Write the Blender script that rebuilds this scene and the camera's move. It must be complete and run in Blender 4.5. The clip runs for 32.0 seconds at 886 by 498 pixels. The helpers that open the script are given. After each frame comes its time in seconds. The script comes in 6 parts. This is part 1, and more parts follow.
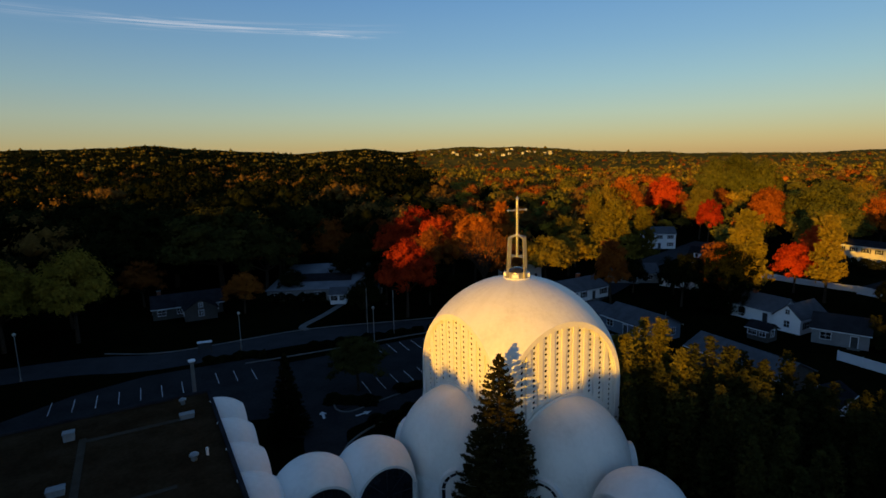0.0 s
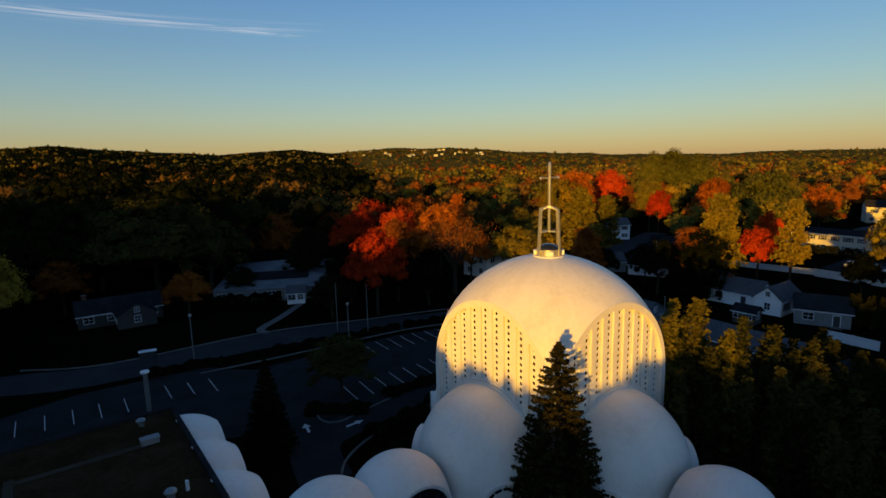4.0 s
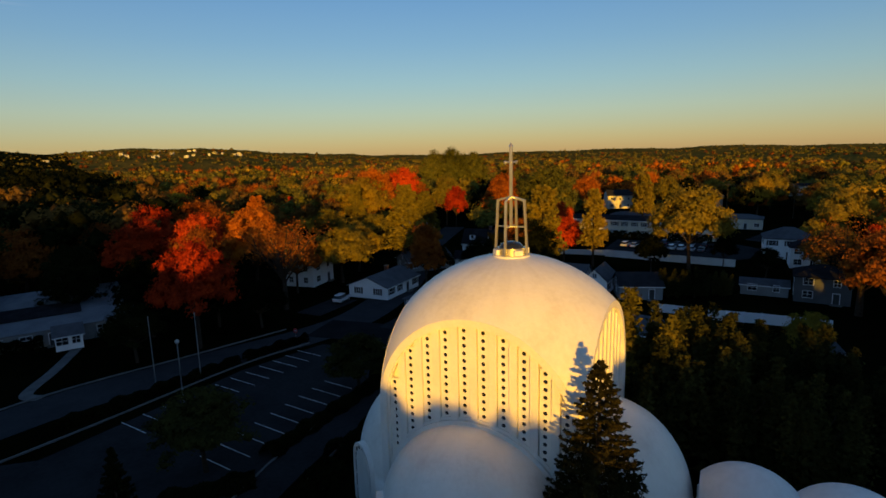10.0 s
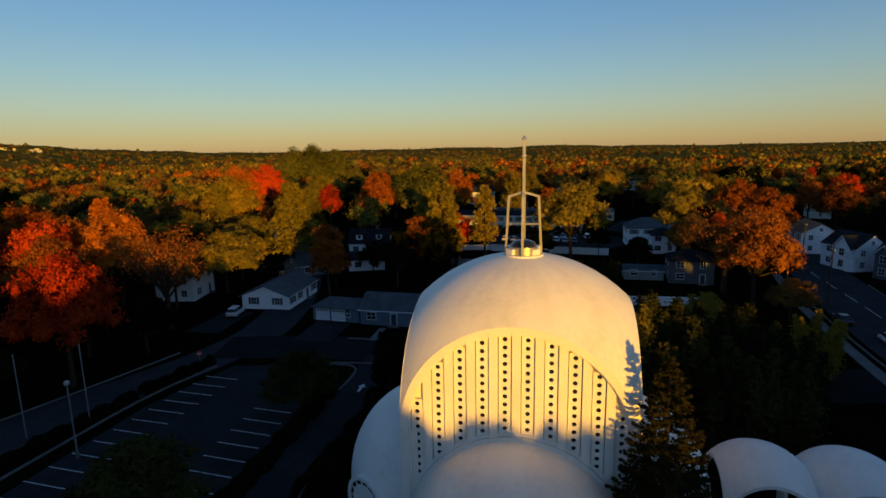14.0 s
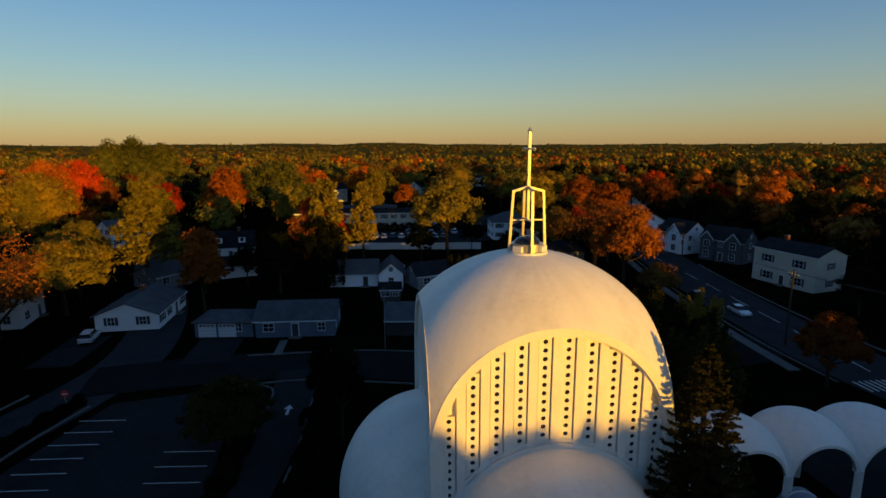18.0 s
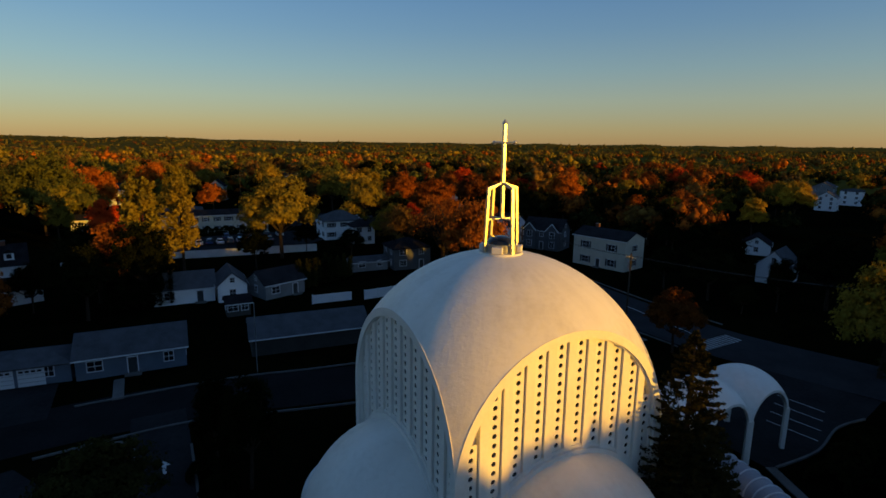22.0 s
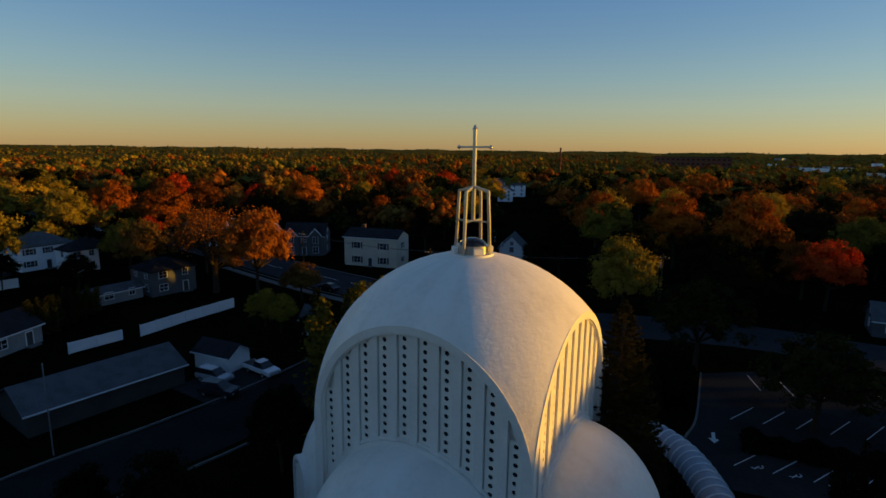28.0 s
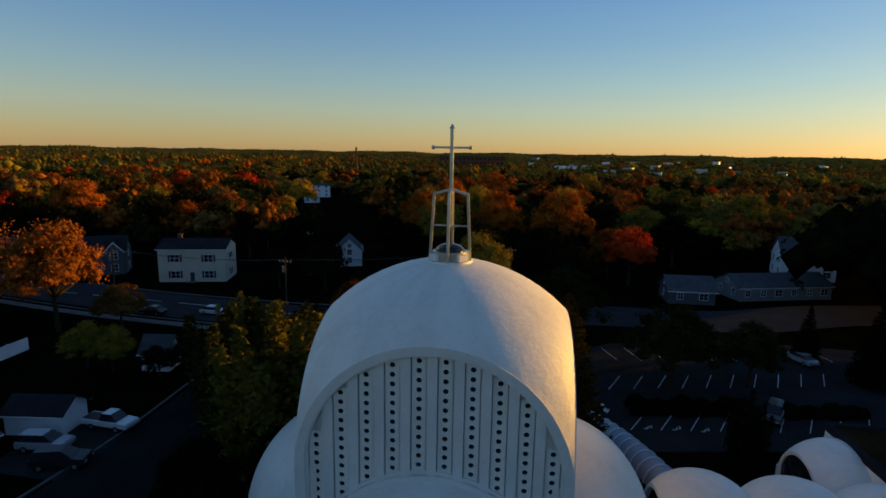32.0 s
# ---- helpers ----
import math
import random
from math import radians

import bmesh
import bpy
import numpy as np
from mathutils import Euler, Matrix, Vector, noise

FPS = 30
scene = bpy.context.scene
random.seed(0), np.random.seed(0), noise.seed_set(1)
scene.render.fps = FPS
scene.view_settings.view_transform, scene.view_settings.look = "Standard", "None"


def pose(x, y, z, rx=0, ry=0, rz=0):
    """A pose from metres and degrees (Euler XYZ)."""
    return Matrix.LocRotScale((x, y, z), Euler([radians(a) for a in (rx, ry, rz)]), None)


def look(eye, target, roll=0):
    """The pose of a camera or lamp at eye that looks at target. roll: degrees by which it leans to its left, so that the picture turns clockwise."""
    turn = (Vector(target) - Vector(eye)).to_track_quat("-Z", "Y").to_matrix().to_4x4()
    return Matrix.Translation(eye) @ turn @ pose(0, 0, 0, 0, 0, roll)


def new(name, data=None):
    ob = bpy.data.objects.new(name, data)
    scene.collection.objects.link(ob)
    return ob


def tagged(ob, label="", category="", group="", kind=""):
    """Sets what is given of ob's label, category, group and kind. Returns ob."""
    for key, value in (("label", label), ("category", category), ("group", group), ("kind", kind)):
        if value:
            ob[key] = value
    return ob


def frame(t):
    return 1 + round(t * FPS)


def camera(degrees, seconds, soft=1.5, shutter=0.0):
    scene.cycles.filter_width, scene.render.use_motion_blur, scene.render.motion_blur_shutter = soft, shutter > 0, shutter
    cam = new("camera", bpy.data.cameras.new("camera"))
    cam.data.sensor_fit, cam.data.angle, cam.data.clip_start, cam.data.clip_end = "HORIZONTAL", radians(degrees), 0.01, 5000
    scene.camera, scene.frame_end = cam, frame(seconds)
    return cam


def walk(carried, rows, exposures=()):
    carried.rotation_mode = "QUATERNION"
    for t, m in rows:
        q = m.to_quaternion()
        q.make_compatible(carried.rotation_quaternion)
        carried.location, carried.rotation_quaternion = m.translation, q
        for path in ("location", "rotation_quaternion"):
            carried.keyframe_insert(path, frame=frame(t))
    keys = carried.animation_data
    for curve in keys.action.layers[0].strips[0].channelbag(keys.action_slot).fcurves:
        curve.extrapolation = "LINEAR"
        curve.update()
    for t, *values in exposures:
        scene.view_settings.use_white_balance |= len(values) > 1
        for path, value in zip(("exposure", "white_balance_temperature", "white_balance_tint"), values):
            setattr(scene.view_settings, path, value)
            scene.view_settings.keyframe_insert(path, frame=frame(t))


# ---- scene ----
cam = camera(79.00, 32.0, soft=1.6)
ROWS = [
    (0.0, 0.119, -0.536, 31.950, -0.25, -9.52, 1.13),
    (0.5, -0.941, 0.395, 31.419, -0.93, -9.53, 1.12),
    (1.0, -1.988, 1.367, 30.906, -1.50, -9.54, 1.12),
    (1.5, -3.011, 2.389, 30.428, -2.07, -9.53, 1.09),
    (2.0, -3.988, 3.460, 29.977, -2.93, -9.52, 1.09),
    (2.5, -4.945, 4.542, 29.553, -4.00, -9.51, 1.08),
    (3.0, -5.873, 5.633, 29.176, -5.08, -9.51, 1.12),
    (3.5, -6.787, 6.723, 28.817, -6.27, -9.49, 1.16),
    (5.5, -10.375, 11.286, 27.776, -12.61, -9.50, 1.23),
    (6.0, -11.211, 12.455, 27.642, -14.67, -9.50, 1.28),
    (6.5, -12.037, 13.664, 27.520, -16.79, -9.53, 1.33),
    (7.0, -12.863, 14.923, 27.410, -18.92, -9.55, 1.33),
    (7.5, -13.689, 16.146, 27.352, -21.09, -9.60, 1.39),
    (8.0, -14.517, 17.430, 27.327, -23.22, -9.65, 1.41),
    (8.5, -15.299, 18.759, 27.281, -25.46, -9.68, 1.38),
    (9.0, -16.139, 20.036, 27.298, -27.84, -9.73, 1.38),
    (9.5, -16.931, 21.325, 27.321, -30.20, -9.82, 1.40),
    (10.0, -17.753, 22.616, 27.346, -32.48, -9.91, 1.39),
    (10.5, -18.583, 23.929, 27.363, -34.63, -10.01, 1.35),
    (11.0, -19.403, 25.203, 27.352, -36.74, -10.05, 1.37),
    (11.5, -20.222, 26.515, 27.357, -38.85, -10.14, 1.33),
    (12.0, -21.011, 27.826, 27.338, -40.88, -10.23, 1.30),
    (12.5, -21.820, 29.088, 27.317, -42.87, -10.29, 1.26),
    (13.0, -22.593, 30.380, 27.296, -44.87, -10.36, 1.23),
    (13.5, -23.385, 31.662, 27.254, -46.88, -10.40, 1.14),
    (14.0, -24.148, 32.963, 27.221, -48.83, -10.45, 1.06),
    (14.5, -24.859, 34.283, 27.186, -50.83, -10.47, 0.93),
    (16.5, -26.997, 39.867, 27.122, -59.54, -10.71, 0.54),
    (17.0, -27.295, 41.353, 27.086, -61.84, -10.79, 0.43),
    (17.5, -27.499, 42.860, 27.048, -64.18, -10.87, 0.33),
    (18.0, -27.622, 44.404, 26.970, -66.68, -10.93, 0.21),
    (18.5, -27.648, 45.954, 26.919, -69.29, -11.03, 0.08),
    (19.0, -27.570, 47.498, 26.857, -72.04, -11.13, -0.06),
    (19.5, -27.496, 48.930, 26.803, -74.69, -11.19, -0.19),
    (20.0, -27.342, 50.466, 26.729, -77.47, -11.23, -0.35),
    (20.5, -27.123, 51.953, 26.699, -80.22, -11.27, -0.43),
    (21.0, -26.875, 53.470, 26.685, -83.00, -11.27, -0.55),
    (21.5, -26.512, 54.904, 26.660, -85.76, -11.21, -0.64),
    (22.0, -26.104, 56.322, 26.623, -88.50, -11.12, -0.69),
    (22.5, -25.710, 57.726, 26.606, -91.26, -11.04, -0.68),
    (23.0, -25.312, 59.146, 26.580, -94.07, -10.96, -0.76),
    (23.5, -24.960, 60.574, 26.537, -96.96, -10.88, -0.82),
    (24.0, -24.626, 62.030, 26.506, -99.93, -10.79, -0.88),
    (24.5, -24.296, 63.522, 26.468, -102.67, -10.73, -0.98),
    (25.0, -24.005, 64.999, 26.451, -105.17, -10.63, -1.01),
    (25.5, -23.722, 66.463, 26.445, -107.61, -10.53, -1.09),
    (27.5, -21.878, 71.684, 26.478, -117.59, -10.37, -0.80),
    (28.0, -21.138, 72.809, 26.468, -120.56, -10.38, -0.74),
    (28.5, -20.232, 73.888, 26.440, -123.63, -10.42, -0.71),
    (29.0, -19.210, 74.900, 26.413, -126.48, -10.48, -0.70),
    (29.5, -18.093, 75.875, 26.378, -129.33, -10.46, -0.72),
    (30.0, -16.889, 76.804, 26.373, -132.15, -10.45, -0.78),
    (30.5, -15.617, 77.659, 26.359, -134.87, -10.40, -0.82),
    (31.0, -14.296, 78.488, 26.355, -137.62, -10.31, -0.89),
    (31.5, -12.945, 79.227, 26.361, -140.34, -10.21, -0.94),
    (32.0, -11.545, 79.913, 26.368, -143.03, -10.10, -0.99),
]
walk(cam, [(t, pose(x, y, z, 90 + pitch, roll, yaw)) for t, x, y, z, yaw, pitch, roll in ROWS],
     ((0.0, -0.03), (12.0, -0.03), (20.0, -0.14), (25.0, -0.20), (28.0, -0.12), (30.0, -0.02), (32.0, 0.06)))

# ---- light: low evening sun from the south-west ----
SUN_AZ, SUN_EL = 241.0, 4.0          # where the sun stands, degrees from +x
G = -1.0                             # level of the ground round the church

world = bpy.data.worlds.new("evening_sky")
scene.world = world
world.use_nodes = True
wn, wl = world.node_tree.nodes, world.node_tree.links
sky = wn.new("ShaderNodeTexSky")
sky.sky_type, sky.sun_disc = "NISHITA", False
sky.sun_elevation, sky.sun_rotation = radians(SUN_EL), radians(90 - SUN_AZ)
sky.air_density, sky.dust_density, sky.ozone_density = 1.0, 0.3, 3.0
# the sky as it fades from the warm horizon to the darker zenith, with the sky model's own glow on the sun's side
co, sep, ramp = wn.new("ShaderNodeTexCoord"), wn.new("ShaderNodeSeparateXYZ"), wn.new("ShaderNodeValToRGB")
wl.new(co.outputs["Generated"], sep.inputs[0])
wl.new(sep.outputs["Z"], ramp.inputs[0])
els = ramp.color_ramp.elements
while len(els) < 8:
    els.new(0.5)
for e, (at, c) in zip(els, ((0.0, (0.215, 0.142, 0.078)), (0.030, (0.210, 0.163, 0.098)), (0.075, (0.198, 0.198, 0.158)), (0.125, (0.140, 0.188, 0.212)), (0.19, (0.084, 0.146, 0.243)),
                            (0.27, (0.046, 0.111, 0.258)), (0.50, (0.036, 0.078, 0.190)), (1.0, (0.017, 0.034, 0.085)))):
    e.position, e.color = at, (*c, 1)
glow = wn.new("ShaderNodeMix")
glow.data_type, glow.blend_type = "RGBA", "ADD"
glow.inputs[0].default_value = 0.14
warm = wn.new("ShaderNodeMix")
warm.data_type, warm.blend_type = "RGBA", "MULTIPLY"
warm.inputs[0].default_value = 1.0
warm.inputs[7].default_value = (1.08, 1.0, 0.90, 1)
wl.new(sky.outputs[0], warm.inputs[6])
wl.new(ramp.outputs[0], glow.inputs[6])
wl.new(warm.outputs[2], glow.inputs[7])
wl.new(glow.outputs[2], wn["Background"].inputs["Color"])
wn["Background"].inputs["Strength"].default_value = 1.0

sun = new("sun", bpy.data.lights.new("sun", "SUN"))
sun.data.energy, sun.data.angle, sun.data.color = 6.3, radians(0.6), (1.0, 0.50, 0.03)
_a, _e = radians(SUN_AZ), radians(SUN_EL)
sun.matrix_world = look((400 * math.cos(_a), 400 * math.sin(_a), 400 * math.tan(_e)), (0, 0, 0))


# ---- materials ----
def material(name, colours, scale=1.0, rough=0.7, metal=0.0, bump=0.0, fine=0.0, per="", spread=0.5, coords="Object"):
    """A noise-varied surface: colours run through a ramp; bump: relief at grain scale; per: 'object' or 'island' adds variation."""
    m = bpy.data.materials.new(name)
    m.use_nodes = True
    n, l = m.node_tree.nodes, m.node_tree.links
    b = n["Principled BSDF"]
    b.inputs["Roughness"].default_value, b.inputs["Metallic"].default_value = rough, metal
    co = n.new("ShaderNodeTexCoord").outputs["Object"] if coords == "Object" else n.new("ShaderNodeNewGeometry").outputs["Position"]
    big = n.new("ShaderNodeTexNoise")
    big.inputs["Scale"].default_value, big.inputs["Detail"].default_value = scale, 5
    l.new(co, big.inputs["Vector"])
    small = n.new("ShaderNodeTexNoise")
    small.inputs["Scale"].default_value, small.inputs["Detail"].default_value = scale * 9, 3
    l.new(co, small.inputs["Vector"])
    mix = n.new("ShaderNodeMath")
    mix.operation = "MULTIPLY_ADD"
    mix.inputs[1].default_value = 0.35
    l.new(small.outputs[0], mix.inputs[0])
    add = n.new("ShaderNodeMath")
    add.operation = "MULTIPLY"
    add.inputs[1].default_value = 0.65
    l.new(big.outputs[0], add.inputs[0])
    l.new(add.outputs[0], mix.inputs[2])
    value = mix.outputs[0]
    if per:
        src = n.new("ShaderNodeObjectInfo").outputs["Random"] if per == "object" else n.new("ShaderNodeNewGeometry").outputs["Random Per Island"]
        k = n.new("ShaderNodeMath")
        k.operation = "MULTIPLY_ADD"
        k.inputs[1].default_value, k.inputs[2].default_value = spread, -spread / 2
        l.new(src, k.inputs[0])
        s = n.new("ShaderNodeMath")
        s.operation = "ADD"
        l.new(value, s.inputs[0])
        l.new(k.outputs[0], s.inputs[1])
        value = s.outputs[0]
    ramp = n.new("ShaderNodeValToRGB")
    els = ramp.color_ramp.elements
    while len(els) < len(colours):
        els.new(0.5)
    for i, c in enumerate(colours):
        els[i].position = 0.3 + 0.4 * i / max(1, len(colours) - 1)
        els[i].color = (*c, 1)
    l.new(value, ramp.inputs[0])
    l.new(ramp.outputs[0], b.inputs["Base Color"])
    if rough > 0.8:
        b.inputs["Specular IOR Level"].default_value = 0.0
    if bump:
        bp = n.new("ShaderNodeBump")
        bp.inputs["Strength"].default_value, bp.inputs["Distance"].default_value = 0.6, bump
        if fine:
            f = n.new("ShaderNodeTexNoise")
            f.inputs["Scale"].default_value, f.inputs["Detail"].default_value = fine, 4
            l.new(co, f.inputs["Vector"])
            l.new(f.outputs[0], bp.inputs["Height"])
        else:
            l.new(small.outputs[0], bp.inputs["Height"])
        l.new(bp.outputs[0], b.inputs["Normal"])
    return m


def leaf_material(name, colours, scale=0.35, per="object", spread=0.35, coords="Position"):
    m = material(name, colours, scale, 0.65, per=per, spread=spread, coords=coords)
    n, l = m.node_tree.nodes, m.node_tree.links
    b, out = n["Principled BSDF"], n["Material Output"]
    b.inputs["Specular IOR Level"].default_value = 0.0
    # leaves let some light through
    through_leaf, mix = n.new("ShaderNodeBsdfTranslucent"), n.new("ShaderNodeMixShader")
    mix.inputs[0].default_value = 0.16
    l.new(b.inputs["Base Color"].links[0].from_socket, through_leaf.inputs["Color"])
    l.new(b.outputs[0], mix.inputs[1]), l.new(through_leaf.outputs[0], mix.inputs[2]), l.new(mix.outputs[0], out.inputs["Surface"])
    return m


M = {}
def stucco(name):
    """White painted concrete: blotches, rain streaks running down from the crown, trowelled relief at two scales."""
    m = material(name, [(0.70, 0.665, 0.595), (0.80, 0.77, 0.70), (0.84, 0.81, 0.745)], 0.30, 0.5, bump=0.05, fine=1.4)
    n, l = m.node_tree.nodes, m.node_tree.links
    b = n["Principled BSDF"]
    sep, az, stretch, streak, fine, ramp, mix, relief = (n.new("ShaderNode" + k) for k in ("SeparateXYZ", "Math", "CombineXYZ", "TexNoise", "TexNoise", "ValToRGB", "Mix", "Bump"))
    co = n["Texture Coordinate"].outputs["Object"]
    az.operation = "ARCTAN2"
    l.new(co, sep.inputs[0])
    l.new(sep.outputs[1], az.inputs[0]), l.new(sep.outputs[0], az.inputs[1])
    l.new(az.outputs[0], stretch.inputs[0])
    down = n.new("ShaderNodeMath")
    down.operation = "MULTIPLY"
    down.inputs[1].default_value = 0.035
    l.new(sep.outputs[2], down.inputs[0]), l.new(down.outputs[0], stretch.inputs[1])
    streak.inputs["Scale"].default_value, streak.inputs["Detail"].default_value = 5.0, 7
    l.new(stretch.outputs[0], streak.inputs["Vector"])
    els = ramp.color_ramp.elements
    els[0].position, els[0].color = 0.34, (0.84, 0.83, 0.81, 1)
    els[1].position, els[1].color = 0.55, (1, 1, 1, 1)
    l.new(streak.outputs[0], ramp.inputs[0])
    mix.data_type, mix.blend_type = "RGBA", "MULTIPLY"
    mix.inputs[0].default_value = 0.4
    l.new(b.inputs["Base Color"].links[0].from_socket, mix.inputs[6]), l.new(ramp.outputs[0], mix.inputs[7])
    l.new(mix.outputs[2], b.inputs["Base Color"])
    fine.inputs["Scale"].default_value, fine.inputs["Detail"].default_value, fine.inputs["Roughness"].default_value = 4.5, 6, 0.65
    l.new(co, fine.inputs["Vector"])
    relief.inputs["Strength"].default_value, relief.inputs["Distance"].default_value = 0.7, 0.035
    l.new(fine.outputs[0], relief.inputs["Height"]), l.new(n["Bump"].outputs[0], relief.inputs["Normal"])
    l.new(relief.outputs[0], b.inputs["Normal"])
    return m


M["stucco"] = stucco("white_painted_concrete")
M["stucco_shell"] = material("white_shell_concrete", [(0.70, 0.67, 0.62), (0.79, 0.765, 0.72), (0.83, 0.81, 0.77)], 0.25, 0.55, bump=0.03, fine=1.6)
M["trim_white"] = material("white_trim_concrete", [(0.68, 0.65, 0.60), (0.82, 0.79, 0.73)], 0.5, 0.55, bump=0.008, fine=6)
M["bronze"] = material("pale_anodised_metal", [(0.50, 0.47, 0.40), (0.66, 0.63, 0.55)], 1.5, 0.32, 0.75)
M["glass"] = material("dark_window_glass", [(0.008, 0.010, 0.014), (0.02, 0.022, 0.028)], 0.7, 0.12)
M["asphalt"] = material("worn_asphalt", [(0.017, 0.0175, 0.0185), (0.026, 0.0268, 0.028), (0.034, 0.035, 0.0365)], 0.25, 0.85, bump=0.01, fine=9)
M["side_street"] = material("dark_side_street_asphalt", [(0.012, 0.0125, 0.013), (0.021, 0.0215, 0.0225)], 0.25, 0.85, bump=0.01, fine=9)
M["street"] = material("street_asphalt", [(0.031, 0.032, 0.035), (0.048, 0.049, 0.052)], 0.3, 0.85, bump=0.01, fine=8)
M["concrete"] = material("kerb_concrete", [(0.10, 0.10, 0.097), (0.17, 0.165, 0.16)], 0.8, 0.85, bump=0.006)
M["paint"] = material("road_paint", [(0.42, 0.42, 0.42), (0.62, 0.62, 0.62)], 3.0, 0.7)
# far darker than lawn really is: deep evening shade put into the base colour
M["shaded_grass"] = material("lawn", [(0.002, 0.0025, 0.001), (0.004, 0.0045, 0.0016), (0.008, 0.0075, 0.003)], 0.06, 0.95, bump=0.05, fine=3)
M["gravel_roof"] = material("gravel_roof", [(0.018, 0.011, 0.006), (0.034, 0.021, 0.011), (0.048, 0.032, 0.018)], 0.35, 0.95, bump=0.02, fine=14)
M["roof_grey"] = material("grey_shingles", [(0.058, 0.061, 0.068), (0.105, 0.109, 0.120)], 0.7, 0.85, bump=0.02, fine=7, per="object", spread=0.25)
M["roof_pale"] = material("pale_grey_roofing", [(0.12, 0.13, 0.145), (0.20, 0.21, 0.225)], 0.4, 0.85, bump=0.02, fine=7)
M["roof_strip"] = material("roof_walkway_boards", [(0.040, 0.033, 0.025), (0.070, 0.058, 0.044)], 1.2, 0.9)
M["roof_dark"] = material("dark_shingles", [(0.012, 0.012, 0.014), (0.03, 0.03, 0.034)], 0.7, 0.85, bump=0.02, fine=7, per="object", spread=0.25)
M["roof_tan"] = material("tan_shingles", [(0.16, 0.11, 0.07), (0.27, 0.19, 0.12)], 0.7, 0.85, bump=0.02, fine=7)
M["siding_white"] = material("white_clapboard", [(0.76, 0.77, 0.78), (0.86, 0.87, 0.88)], 0.5, 0.6, per="object", spread=0.2)
M["siding_cream"] = material("cream_siding", [(0.48, 0.45, 0.36), (0.62, 0.58, 0.47)], 0.5, 0.6)
M["siding_blue"] = material("blue_grey_siding", [(0.08, 0.11, 0.15), (0.13, 0.17, 0.22)], 0.5, 0.65)
M["siding_grey"] = material("grey_siding", [(0.14, 0.15, 0.16), (0.24, 0.25, 0.26)], 0.5, 0.65)
M["siding_slate"] = material("slate_siding", [(0.055, 0.06, 0.068), (0.09, 0.096, 0.105)], 0.5, 0.7)
M["siding_dark"] = material("dark_siding", [(0.03, 0.028, 0.026), (0.06, 0.055, 0.05)], 0.5, 0.7)
M["brick"] = material("brick_wall", [(0.10, 0.045, 0.03), (0.20, 0.09, 0.06)], 0.8, 0.85, bump=0.01)
M["shutter"] = material("dark_shutters", [(0.02, 0.025, 0.03), (0.035, 0.04, 0.045)], 2, 0.6)
M["vinyl"] = material("white_vinyl", [(0.60, 0.62, 0.64), (0.72, 0.74, 0.76)], 0.6, 0.45)
M["wood_pole"] = material("weathered_pole", [(0.035, 0.028, 0.022), (0.08, 0.065, 0.05)], 3, 0.9)
M["steel"] = material("dull_steel", [(0.20, 0.21, 0.22), (0.34, 0.35, 0.36)], 2, 0.45, 0.6)
M["dark_metal"] = material("black_metal", [(0.012, 0.012, 0.013), (0.03, 0.03, 0.032)], 2, 0.5, 0.3)
M["fabric"] = material("white_canopy_fabric", [(0.24, 0.26, 0.31), (0.34, 0.36, 0.41)], 0.7, 0.6, bump=0.02)
M["tyre"] = material("tyre_rubber", [(0.012, 0.012, 0.012), (0.022, 0.022, 0.022)], 4, 0.85)
M["bark"] = material("bark", [(0.025, 0.018, 0.013), (0.06, 0.045, 0.034)], 4, 0.95, bump=0.03)
M["red_sign"] = material("red_sign_face", [(0.40, 0.02, 0.02), (0.50, 0.03, 0.03)], 2, 0.4)
M["lens"] = material("frosted_lamp_glass", [(0.24, 0.24, 0.23), (0.34, 0.34, 0.33)], 2, 0.3)
CAR = {}
for cname, c in (("white", (0.65, 0.66, 0.68)), ("silver", (0.36, 0.37, 0.39)), ("grey", (0.10, 0.11, 0.12)), ("dark", (0.02, 0.022, 0.028)), ("blue", (0.04, 0.07, 0.16))):
    CAR[cname] = material("car_paint_" + cname, [c, tuple(v * 1.12 for v in c)], 1.0, 0.25, 0.2)

LEAF = {}
LEAF["green"] = leaf_material("leaves_green", [(0.045, 0.050, 0.010), (0.098, 0.095, 0.018), (0.160, 0.140, 0.026)])
# near-black: shade is put into the leaf colour of unlit trees and hedges
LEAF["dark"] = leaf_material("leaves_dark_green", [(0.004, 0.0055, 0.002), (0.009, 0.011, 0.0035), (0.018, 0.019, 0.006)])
# dim green with shade put into it, for planting and trees out of the sun
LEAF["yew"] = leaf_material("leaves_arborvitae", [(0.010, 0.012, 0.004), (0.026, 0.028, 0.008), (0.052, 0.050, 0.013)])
LEAF["needle"] = leaf_material("needles", [(0.025, 0.0225, 0.0075), (0.066, 0.052, 0.016), (0.138, 0.097, 0.029)], 0.5)
LEAF["yellow"] = leaf_material("leaves_yellow", [(0.17, 0.115, 0.013), (0.31, 0.195, 0.018), (0.44, 0.265, 0.024)])
LEAF["olive"] = leaf_material("leaves_olive", [(0.086, 0.074, 0.012), (0.165, 0.128, 0.018), (0.250, 0.174, 0.024)])
LEAF["orange"] = leaf_material("leaves_orange", [(0.17, 0.048, 0.008), (0.32, 0.084, 0.010), (0.45, 0.135, 0.013)])
LEAF["rust"] = leaf_material("leaves_rust", [(0.098, 0.032, 0.008), (0.205, 0.062, 0.012), (0.32, 0.105, 0.016)])
LEAF["red"] = leaf_material("leaves_red", [(0.20, 0.018, 0.007), (0.40, 0.040, 0.009), (0.54, 0.075, 0.013)])
